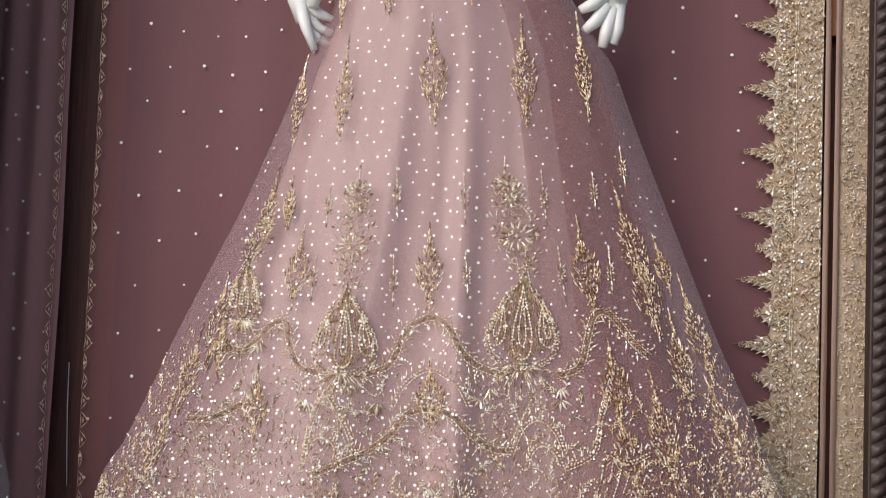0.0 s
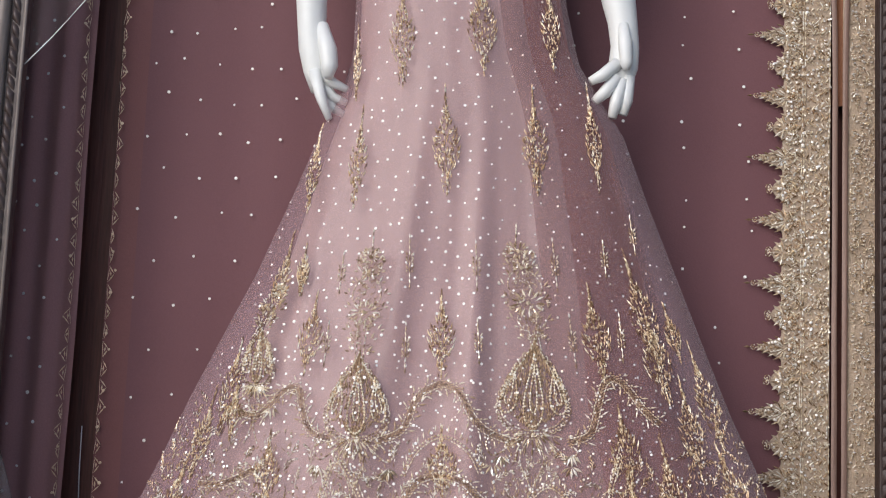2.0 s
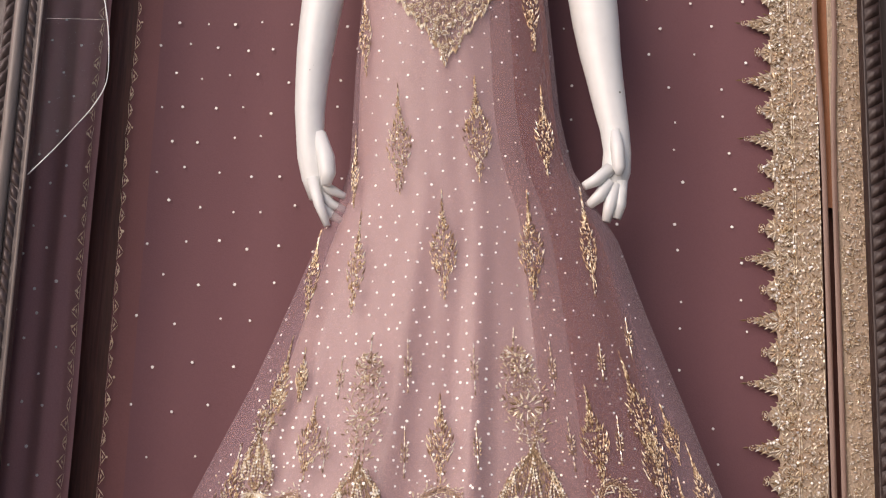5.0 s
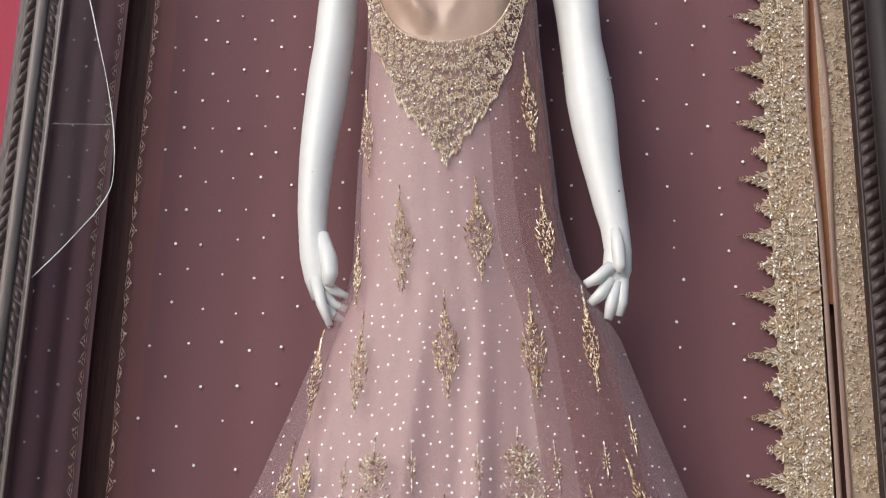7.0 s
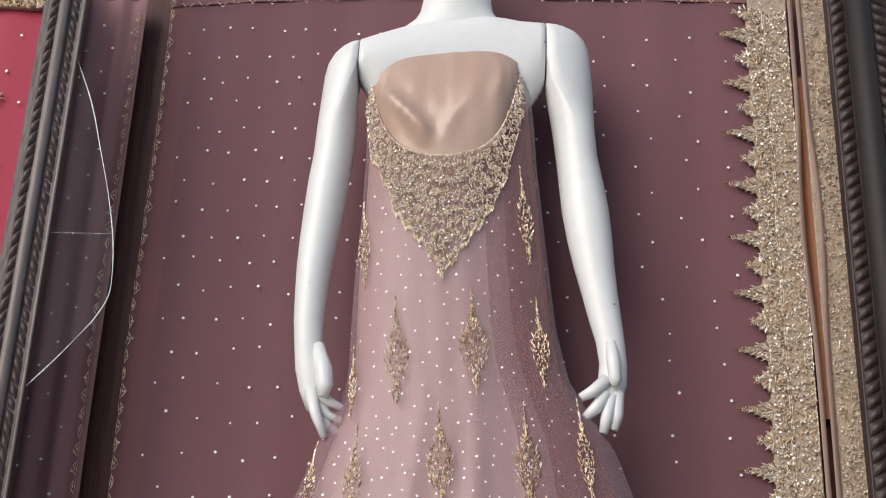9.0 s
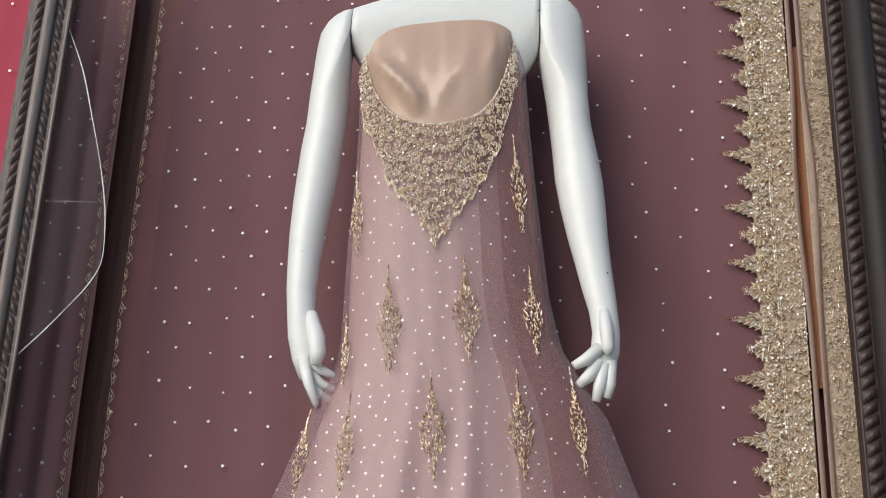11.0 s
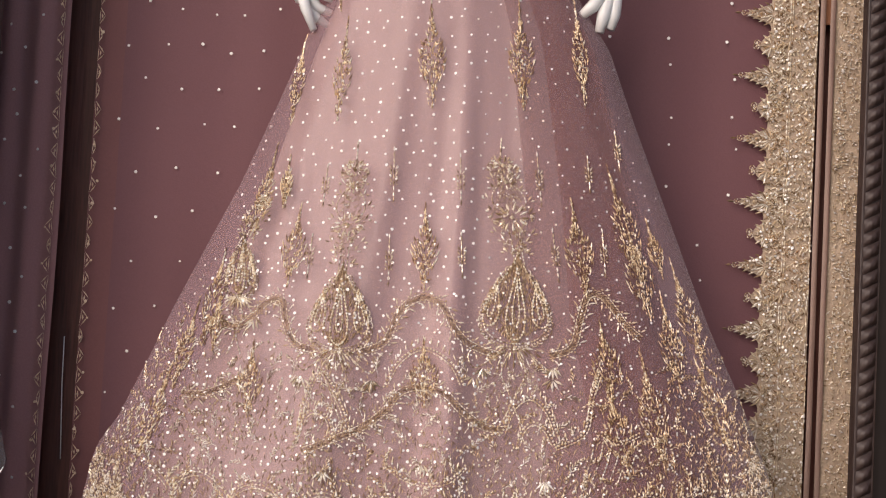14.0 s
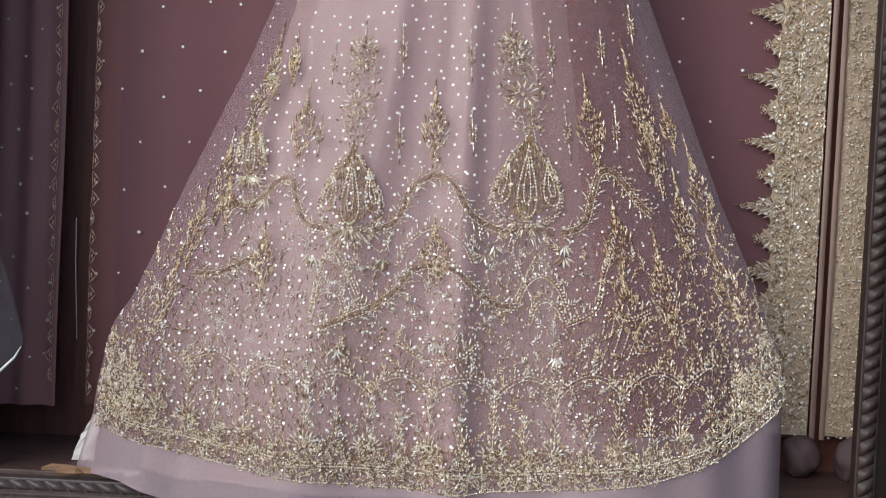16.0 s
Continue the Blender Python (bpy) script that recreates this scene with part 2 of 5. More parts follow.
def setting():
    bm = bmesh.new()
    bmesh.ops.create_grid(bm, x_segments=2, y_segments=2, size=60)
    g = tagged(new("ground", mesh("ground", bm, M_GROUND)), "grey concrete floor in front of the case", "floor", kind="structure")
    g.location = (0, -20, 0)
    bm = box(bmesh.new(), (-6, 0.052, 0), (6, 0.25, 4.2))
    tagged(new("wall_north", mesh("wall_north", bm, M_WALL)), "pale grey plastered wall behind the display cases", "wall", kind="structure")


setting()

# ---- the display case ----


def leaf(width, step, deep, mat):
    """One slanting rounded lobe of a rope-carved moulding."""
    bm = bmesh.new()
    nu, nv = 5, 5
    rows = []
    for j in range(nv + 1):
        v = j / nv
        row = []
        for i in range(nu + 1):
            u = i / nu
            rise = math.sin(math.pi * u) ** 0.6 * math.sin(math.pi * min(1, v * 1.02)) ** 0.7
            row.append((width * u, -deep * rise, step * (0.97 * v + 0.55 * (u - 0.5))))
        rows.append(row)
    loft(bm, rows, close=False)
    return mesh("carving", bm, mat, True)


def carvings(parent, x0, x1, y, z0, z1, step, deep=0.0055, mirror=False, mat=None):
    me = leaf(x1 - x0, step, deep, mat or M_WOOD)
    for i in range(int((z1 - z0) / step)):
        ob = new("carving", me)
        ob.parent = parent
        ob.location = (x1 if mirror else x0, y + random.uniform(-0.001, 0.001), z0 + i * step)
        ob.scale = (-1 if mirror else 1, 1, random.uniform(0.93, 1.05))


def display_case():
    case = thing("display_case", "shallow dark carved wooden display case, open at the front", "display case", (0, 0, FLOOR))
    inv = -FLOOR

    def p(name, lo, hi, mat, label="", bevel=0.002, parent=None):
        return part(name, box(bmesh.new(), (lo[0], lo[1], lo[2] + inv), (hi[0], hi[1], hi[2] + inv), bevel), mat, parent or case, label)

    board = p("back_board", (-0.80, BACK, 0.9), (0.66, 0.052, TOP), M_BOARD, "dark maroon stained back board")
    for v in board.data.vertices:
        if v.co.z > 1.5:
            v.co.z += 0.045 * max(0.0, v.co.x + 0.8)     # its top edge runs askew
    p("side_board", (-0.760, -0.17, 0.9), (-0.746, BACK - 0.002, TOP), M_BOARD)
    p("side_board", (0.64, -0.2, 0.9), (0.66, BACK - 0.002, TOP), M_BOARD)
    p("platform", (-0.745, -0.215, FLOOR - 0.03), (0.638, BACK - 0.002, FLOOR), M_PLATFORM, "dusty brown plywood platform")
    # upright on the side of the red cloth: carving, smooth bar, carving
    left = p("frame_upright", (-0.726, -0.222, 0.86), (-0.658, -0.2, 3.4), M_WOOD, "carved upright with a worn grey half-round bar")
    bm = tube(bmesh.new(), [(-0.6885, -0.224, 0.86 + inv), (-0.6885, -0.224, 3.4 + inv)], [(0.0085, 0.012)] * 2, 12)
    part("half_round_bar", bm, M_BAR, left, "worn grey half-round bar", True)
    part("bead_edge", tube(bmesh.new(), [(-0.659, -0.222, 0.86 + inv), (-0.659, -0.222, 3.4 + inv)], [0.0025] * 2, 8), M_BAR, left, smooth=True)
    carvings(left, -0.713, -0.7005, -0.2225, 0.9 + inv, 3.3 + inv, 0.021, deep=0.006)
    carvings(left, -0.6775, -0.6660, -0.2225, 0.9 + inv, 3.3 + inv, 0.019, deep=0.006, mirror=True)
    right = p("frame_upright", (0.546, -0.222, 0.86), (0.64, -0.2, 3.4), M_ROPE, "rope-carved dark upright with a broad rounded bar")
    bm = tube(bmesh.new(), [(0.594, -0.216, 0.86 + inv), (0.594, -0.216, 3.4 + inv)], [(0.021, 0.028)] * 2, 20)
    part("half_round_bar", bm, M_WOOD_DARK, right, "smooth dark half-round bar", True)
    carvings(right, 0.550, 0.571, -0.223, 0.9 + inv, 3.3 + inv, 0.019, deep=0.006, mat=M_ROPE)
    carvings(right, 0.616, 0.638, -0.223, 0.9 + inv, 3.3 + inv, 0.019, deep=0.006, mirror=True, mat=M_ROPE)
    # sill along the front of the platform
    sill = p("frame_sill", (-0.657, -0.236, FLOOR - 0.075), (0.545, -0.217, FLOOR - 0.006), M_WOOD, "carved front sill with a chipped upper edge")
    me = leaf(0.013, 0.023, 0.006, M_WOOD)
    for i in range(49):
        ob = new("carving", me)
        ob.parent = sill
        ob.matrix_basis = pose(-0.652 + i * 0.0242, -0.236, -0.010, 0, 90, 0)
    bm = tube(bmesh.new(), [(-0.656, -0.237, -0.028), (0.544, -0.237, -0.028)], [0.003] * 2, 8)
    part("bead_edge", bm, M_WOOD, sill, smooth=True)
    return case


M_WOOD_DARK = material("dark_polished_bar", (0.018, 0.013, 0.012), 0.68, vary=0.2, scale=8, grain=90, bump=0.1, stretch=(1, 1, 0.2))
display_case()

# ---- hung cloths ----


def drape(x0, x1, z0, z1, y, mat, name, parent, label="", nx=60, nz=30, wave=0.002, waves=7.0, edge=0.004, seed=0, top=None):
    """A hung cloth with soft upright folds and slightly uneven edges."""
    bm = bmesh.new()
    rows = []
    for j in range(nz + 1):
        v = j / nz
        z = z0 + (z1 - z0) * v
        row = []
        for i in range(nx + 1):
            u = i / nx
            wob = edge * noise.noise(Vector((seed + (0 if u < 0.5 else 9), z * 2.2, 0)))
            e = abs(2 * u - 1) ** 6
            x = x0 + (x1 - x0) * u + wob * e
            yy = y - wave * (math.sin(waves * 2 * math.pi * u + seed + 0.5 * noise.noise(Vector((u * 3, z, seed)))) * 0.5 + 0.5) - 0.002 * noise.noise(Vector((x * 6, z * 3, seed)))
            if top:
                z = z0 + (z1 - z0) * v + top(x) * max(0.0, (z0 + (z1 - z0) * v - 2.6) / 0.13)
            row.append((x, yy, z + 0.003 * noise.noise(Vector((x * 9, seed, v)))))
        rows.append(row)
    loft(bm, rows, close=False)
    ob = part(name, bm, mat, parent, label, True)
    return ob


def flat_at(y):
    return lambda x, z: (Vector((x, y, z)), Vector((0, -1, 0)))


def cloth_dots(name, parent, x0, x1, z0, z1, y, dx, dz, radius, skip=None):
    b = Beads()
    j = 0
    z = z0
    while z < z1:
        x = x0 + (dx / 2 if j % 2 else 0)
        while x < x1:
            px, pz = x + random.uniform(-0.2, 0.2) * dx, z + random.uniform(-0.25, 0.25) * dz
            if x0 < px < x1 and not (skip and skip(px, pz)):
                b.sequin(Vector((px, y, pz)), Vector((0, -1, 0)), radius * random.uniform(0.8, 1.15), 0.15)
            x += dx
        z += dz
        j += 1
    return b.make(name, M_DOT, parent, "small round silver sequins", "stuff")


def lace_edge(parent, x, z0, z1, y, step, side, size=0.0095):
    """A scalloped thread lace: a chain of small stitched triangles with a bead in each."""
    b = Beads()
    n = Vector((0, -1, 0))
    z = z0
    while z < z1:
        k = random.uniform(0.45, 1.2)
        xx = x + 0.004 * noise.noise(Vector((3, z * 2.2, 0)))
        tip = Vector((xx + side * size * k, y, z + step * 0.5))
        for a, c in (((xx, z + step * 0.06), (tip.x, tip.z)), ((tip.x, tip.z), (xx, z + step * 0.94))):
            m = Vector(((a[0] + c[0]) / 2, y, (a[1] + c[1]) / 2))
            d = Vector((c[0] - a[0], 0, c[1] - a[1]))
            b.bead(m, n, d, d.length * 1.05, 0.0023, 0.0014)
        b.bead(Vector((xx + side * size * 0.35, y, z + step * 0.5)), n, Vector((0, 0, 1)), step * 0.3 * k, 0.003, 0.0015)
        b.bead(Vector((xx, y, z + step * 0.5)), n, Vector((0, 0, 1)), step, 0.0013, 0.001)
        if random.random() < 0.65:
            b.sequin(tip + Vector((side * random.uniform(-0.005, 0.002), -0.001, random.uniform(-0.006, 0.006))), n, random.uniform(0.0018, 0.0030))
        z += step
    return b.make("lace_edging", M_LACE, parent, "thin scalloped gold thread lace", "stuff")


PEAK, RISE = 0.0985, 1.5955   # spacing of the border's tall spires, height of one of them
TIP, BASE = 0.413, 0.472


def spire(dz, tall):
    """How far the border's outline reaches, at dz from a spire's middle."""
    if tall:
        a = abs(dz)
        return max(0.0, 0.056 * max(0.0, 1 - a / 0.016) ** 0.75 if a < 0.016 else 0, 0.02 * (1 - a / 0.026) if a < 0.026 else 0)
    a = abs(dz)
    return 0.028 * (1 - (a / 0.02) ** 2) if a < 0.02 else 0.0


def border_reach(z):
    d = (z - RISE) / PEAK
    k = d - round(d)
    return max(spire(k * PEAK, True), spire((abs(k) - 0.5) * PEAK, False))


def gold_border(parent, z0, z1):
    strip = part("gold_border", box(bmesh.new(), (BASE, -0.0075, z0), (0.541, -0.0045, z1), 0.0008), M_BORDER, parent, "wide gold-embroidered border with spires")
    front = Vector((0, -1, 0))
    half = PEAK / 2
    me = []
    bm = bmesh.new()
    n = 24
    rim = [(-half + PEAK * i / n, max(0.004, 0.80 * max(spire(-half + PEAK * i / n, True), 0.9 * spire(half - abs(-half + PEAK * i / n), False)))) for i in range(n + 1)]
    for y in (-0.0070, -0.0045):
        vs = [bm.verts.new((BASE - r, y, z)) for z, r in rim] + [bm.verts.new((BASE + 0.004, y, half)), bm.verts.new((BASE + 0.004, y, -half))]
        bm.faces.new(vs)
    spire_cloth = mesh("spire_cloth", bm, M_BORDER)
    for k in range(4):
        b = Beads()

        def put(x, z, dx, dz, length, width, y=-0.0095):
            b.bead(Vector((x, y, z)), front, Vector((dx, 0, dz)), length * 1.08, width * 1.45, width)

        def ring(x, z, r, width=0.0017, n=9):
            for i in range(n):
                t = 2 * math.pi * (i + 0.5) / n
                put(x + r * math.cos(t), z + r * math.sin(t), -math.sin(t), math.cos(t), 2 * math.pi * r / n * 1.1, width)
            put(x, z, 1, 0, r * 0.9, r * 0.7)

        def fan(x, z, r, n, width=0.0019):
            for i in range(n):
                t = math.pi * (0.5 + (i + 0.5) / n)
                put(x + r * 0.62 * math.cos(t), z + r * 0.62 * math.sin(t), math.cos(t), math.sin(t), r * 0.75, width)

        # tall spire: a leaf at the tip, two rings, a fan at the foot
        put(TIP + 0.002, 0, 1, 0, 0.012, 0.0030)
        ring(TIP + 0.011, 0, 0.0036)
        for q in (-1, 1):
            put(TIP + 0.020, q * 0.0035, 1, -0.4 * q, 0.010, 0.0021)
            put(TIP + 0.029, q * 0.0070, 1, -0.5 * q, 0.011, 0.0021)
            put(TIP + 0.038, q * 0.0115, 1, -0.5 * q, 0.011, 0.0021)
            put(TIP + 0.047, q * 0.0160, 1, -0.35 * q, 0.012, 0.0021)
        ring(TIP + 0.024, 0, 0.0046)
        ring(TIP + 0.038, 0, 0.0066, n=11)
        fan(TIP + 0.060, 0, 0.019, 9)
        # low round spire, half at either end
        for s in (-1, 1):
            zz = s * half * 0.94
            ring(BASE - 0.026, zz, 0.0042)
            fan(BASE - 0.002, zz, 0.018, 5)
            put(BASE - 0.013, zz - s * 0.010, 1, s * 0.5, 0.011, 0.0021)
            put(BASE - 0.005, zz - s * 0.017, 1, s * 0.4, 0.011, 0.0021)
        # inner band: herringbone of bugles with a rosette at each spire
        rows = 13
        for i in range(rows):
            z = -half + (i + 0.5) * PEAK / rows
            for j in range(4):
                x = BASE + 0.001 + j * 0.0063
                q = 1 if (i // 2 + j) % 2 else -1
                put(x + random.uniform(-0.0015, 0.0015), z + random.uniform(-0.002, 0.002), 1, q * random.uniform(0.5, 1.3), random.uniform(0.007, 0.011), 0.0019)
        for z in (0.0, half * 0.98, -half * 0.98):
            ring(BASE + 0.010, z, 0.0062, n=11)
        curls(b, lambda x, z: True, 26, BASE, 0.494, -half, half, flat_at(-0.009), 0.0042, 0.0016, 0.0022)
        # two couched cords with the outer band's zigzag leaves
        for x in (0.4965, 0.5000, 0.5385):
            for i in range(12):
                put(x, -half + (i + 0.5) * PEAK / 12, 0, 1, PEAK / 11.5, 0.0019, -0.0102)
        for i in range(10):
            z = -half + (i + 0.5) * PEAK / 10
            q = 1 if i % 2 else -1
            for j in range(5):
                x = 0.505 + j * 0.0073
                put(x + random.uniform(-0.001, 0.001), z + q * (j - 2) * 0.0012 + random.uniform(-0.0015, 0.0015), 1, q * random.uniform(0.8, 1.6), random.uniform(0.007, 0.011), 0.0020)
        curls(b, lambda x, z: True, 20, 0.503, 0.536, -half, half, flat_at(-0.009), 0.0042, 0.0016, 0.0022)
        for _ in range(90):
            x, z = random.uniform(BASE - 0.004, 0.537), random.uniform(-half, half)
            b.bead(Vector((x, -0.0100, z)), front, Vector((random.uniform(-1, 1), 0, 1)), 0.0030, 0.0026)
        m = bpy.data.meshes.new("border_motif")
        m.from_pydata(b.v, [], b.f)
        m.materials.append(M_ANTIQUE if k % 2 else M_GOLD_PALE)
        me.append(m)
    i = -6
    while True:
        z = RISE + i * PEAK
        if z + PEAK / 2 > z1 + 0.03:
            break
        if z - PEAK / 2 > z0 - 0.03:
            ob = new("border_motif", me[i % 4])
            ob.parent = strip
            ob.location = (random.uniform(-0.0015, 0.0015), 0, z)
            base = new("spire_cloth", spire_cloth)
            base.parent = strip
            base.location = (ob.location.x, 0, z)
        i += 1
    b = Beads()
    for _ in range(1150):
        z = random.uniform(z0, z1)
        x = random.uniform(BASE - border_reach(z) * 0.8, 0.54)
        b.sequin(Vector((x, -0.0115, z)), front, random.uniform(0.0012, 0.0025), 0.35)
    b.make("sequin_scatter", M_SEQUIN, strip, "scattered bright sequins", "stuff")
    return strip


M_BORDER = material("zari_ground", (0.45, 0.355, 0.27), 0.55, 0.1, vary=0.3, scale=60, grain=300, bump=0.5)
M_GOLD_PALE = material("pale_gold_bead", (0.6, 0.5, 0.35), 0.25, 0.3, vary=0.1, bump=0, island=[(0.82, 0.68, 0.49), (0.93, 0.83, 0.66), (0.34, 0.22, 0.13), (0.97, 0.92, 0.82), (0.66, 0.48, 0.31)])


def rise(x):
    """The hung cloth's upper edge climbs from its lace corner towards the middle."""
    return 0.038 * min(1.0, max(0.0, (x + 0.585) / 0.5)) ** 0.6


def top_lace(parent, z1, y):
    b = Beads()
    n = Vector((0, -1, 0))
    x = -0.55
    while x < 0.44:
        k = random.uniform(0.6, 1.1)
        z = z1 + rise(x) - 0.017
        tip = Vector((x + random.uniform(-0.003, 0.003), y, z - 0.012 * k))
        for sx in (-1, 1):
            a = Vector((x + sx * 0.011 * k, y, z))
            b.bead((a + tip) / 2, n, tip - a, (tip - a).length, 0.0017, 0.001)
        if random.random() < 0.6:
            b.sequin(tip, n, 0.0018)
        x += random.uniform(0.026, 0.036)
    b.make("lace_edging", M_LACE, parent, "fine thread lace along the upper hem", "stuff")


def parting(z):
    """How far the two borders gape apart, widest at breast height."""
    return 0.0085 * math.exp(-((z - 2.32) / 0.16) ** 2) + 0.0012 * noise.noise(Vector((z * 7, 4, 0)))


def selvedge(parent, x0, x1, z0, z1, y, side):
    """A plain rolled edge that bows away from the gap."""
    rows = []
    n = 60
    for j in range(n + 1):
        z = z0 + (z1 - z0) * j / n
        d = side * parting(z)
        row = []
        for i in range(7):
            u = i / 6
            row.append(Vector((x0 + (x1 - x0) * u + d, y - 0.0018 * math.sin(math.pi * u) ** 0.7 - 0.0008 * noise.noise(Vector((u * 2, z * 14, side))), z)))
        rows.append(row)
    bm = bmesh.new()
    loft(bm, rows, close=False)
    return part("selvedge", bm, M_SELVEDGE, parent, "plain pink selvedge", True)


def dupattas():
    z0, z1 = 1.142, 2.735
    d = thing("dupatta", "dusty mauve dupatta hung flat, with sequins and gold border", "dupatta", (0, 0, 0))
    cloth = drape(-0.583, 0.543, z0, z1, 0.004, M_MAUVE, "cloth", d, nx=160, nz=60, wave=0.0025, waves=9, seed=1, top=rise)
    cloth.data.materials.append(M_HEMFOLD)
    for f in cloth.data.polygons:
        if f.center.x < -0.540:
            f.material_index = 1     # doubled reddish edge
    drape(-0.584, 0.475, z1 - 0.018, z1 + 0.002, 0.0010, M_HEMFOLD_PALE, "folded_edge", d, nx=120, nz=4, wave=0.0016, seed=1, top=rise)
    top_lace(d, z1, -0.006)
    lace_edge(d, -0.579, z0 + 0.01, z1 - 0.01, -0.006, 0.0295, 1)
    b = Beads()
    z, j = z0 + 0.03, 0
    while z < z1 - 0.04:
        up = (z - z0) / (z1 - z0)
        dx = 0.078 - 0.032 * min(1.0, up * 1.5)
        x = -0.535 + (dx / 2 if j % 2 else 0)
        while x < 0.445:
            px, pz = x + random.uniform(-0.16, 0.16) * dx, z + random.uniform(-0.2, 0.2) * dx
            if px < BASE - border_reach(pz) - 0.012:
                b.sequin(Vector((px, -0.0022, pz)), Vector((0, -1, 0)), 0.0026 * random.uniform(0.75, 1.1), 0.12)
            x += dx * (1.0 if x < 0.1 else 1.7)
        z += dx * 1.08
        j += 1
    b.make("sequin_scatter", M_DOT, d, "small round silver sequins", "stuff")
    gold_border(d, z0 + 0.005, z1 + 0.04)
    selvedge(d, 0.5430, 0.5515, z0, z1 + 0.04, -0.0105, -1)
    s = thing("dupatta", "grey-mauve sheer dupatta panel with thin lace edge, hung flat", "dupatta", (0, 0, 0))
    drape(-0.743, -0.626, z0 - 0.006, z1 - 0.002, 0.004, M_MAUVE_GREY, "cloth", s, nx=60, wave=0.009, waves=2.5, seed=5)
    lace_edge(s, -0.634, z0 + 0.03, z1 - 0.03, -0.008, 0.0295, -1, 0.0095)
    cloth_dots("sequin_scatter", s, -0.738, -0.65, z0 + 0.03, z1 - 0.04, -0.008, 0.045, 0.05, 0.0027)
    g = thing("border_strip", "gold-embroidered border strip of a folded dupatta, hung flat", "dupatta", (0, 0, 0))
    part("ground_cloth", box(bmesh.new(), (0.561, -0.006, z0 + 0.005), (0.628, -0.001, z1 + 0.04), 0.001), M_BORDER, g)
    b = Beads()
    sprinkle(b, lambda x, z: True, 1700, 0.571, 0.627, z0 + 0.01, z1 + 0.04, flat_at(-0.0065), 0.008, 0.0018)
    curls(b, lambda x, z: True, 420, 0.572, 0.624, z0 + 0.012, z1 + 0.035, flat_at(-0.0065), 0.006, 0.0015)
    b.make("embroidery", M_ANTIQUE, g, "dense antique gold bead embroidery", "stuff")
    b = Beads()
    for _ in range(760):
        x, z = random.uniform(0.573, 0.627), random.uniform(z0, z1 + 0.04)
        b.bead(Vector((x, -0.0095, z)), Vector((0, -1, 0)), Vector((1, 0, random.uniform(-0.2, 0.2))), random.uniform(0.004, 0.0075), 0.0036)
    b.make("sequin_scatter", M_SEQUIN, g, "larger bright sequins", "stuff")
    selvedge(g, 0.5585, 0.567, z0, z1 + 0.04, -0.0105, 1)
    r = thing("lining_cloth", "rust orange lining cloth behind the gap of two borders", "cloth", (0, 0, 0))
    drape(0.5445, 0.566, 1.98, 2.60, 0.0035, M_RUST, "cloth", r, nx=8, wave=0.003, waves=1, seed=8)


M_DOT = material("white_sequin", (0.93, 0.90, 0.87), 0.28, 0.0, vary=0.05, bump=0)
M_HEMFOLD_PALE = material("folded_georgette_pale", (0.20, 0.085, 0.088), 0.7, vary=0.1, scale=8, grain=400, bump=0.1)
M_SELVEDGE = material("pink_selvedge", (0.27, 0.18, 0.15), 0.6, vary=0.1, scale=8, grain=300, bump=0.1)
dupattas()


def red_cloth():
    r = thing("red_dupatta", "crimson silk dupatta with gold band in the next case", "dupatta", (0, 0, 0))
    drape(-1.25, -0.735, 1.0, 2.588, -0.190, M_RED, "cloth", r, nx=30, wave=0.004, waves=4, seed=11)
    part("gold_band", box(bmesh.new(), (-1.25, -0.200, 2.588), (-0.73, -0.189, 2.620), 0.001), M_BORDER, r, "gold-embroidered top band")
    b = Beads()
    sprinkle(b, lambda x, z: True, 900, -1.0, -0.731, 2.589, 2.619, flat_at(-0.2015), 0.012, 0.004)
    b.make("embroidery", M_GOLD_PALE, r, kind="stuff")
    cloth_dots("sequin_scatter", r, -1.0, -0.74, 1.1, 2.575, -0.196, 0.06, 0.055, 0.003)
    b = Beads()
    for z in (2.02, 2.22, 2.42):
        c = Vector((-0.768 - 0.02 * (z > 2.3), -0.197, z))
        for k in range(7):
            t = k * 2 * math.pi / 7
            d = Vector((math.cos(t), 0, math.sin(t)))
            b.bead(c + d * 0.009, Vector((0, -1, 0)), d, 0.014, 0.005)
    b.make("sprigs", M_GOLD_PALE, r, "small pale flower sprigs", "stuff")
    bm = box(bmesh.new(), (-1.3, -0.186, 0.9), (-0.728, -0.176, 2.622), 0.002)
    tagged(new("neighbouring_case", mesh("neighbouring_case", bm, M_BOARD)), "dark back board of the neighbouring display case", "display case")


red_cloth()


def cable():
    bm = tube(bmesh.new(), [(-0.80, 0.046, 3.4), (-0.72, 0.046, 3.05), (-0.66, 0.046, 2.86), (-0.635, 0.046, 2.80), (-0.615, 0.046, 2.765), (-0.60, 0.046, 2.745)], [0.005] * 6, 8)
    tagged(new("cable", mesh("cable", bm, M_BLACK, True)), "thin black cable running down the pale wall", "cable")


cable()



def thread():
    bm = tube(bmesh.new(), [(-0.610, 0.02, 1.43), (-0.6085, 0.019, 1.36), (-0.606, 0.02, 1.30), (-0.603, 0.02, 1.24)], [0.0009] * 4, 6)
    tagged(new("thread", mesh("thread", bm, M_PAPER, True)), "pale loose thread hanging against the back board", "thread")


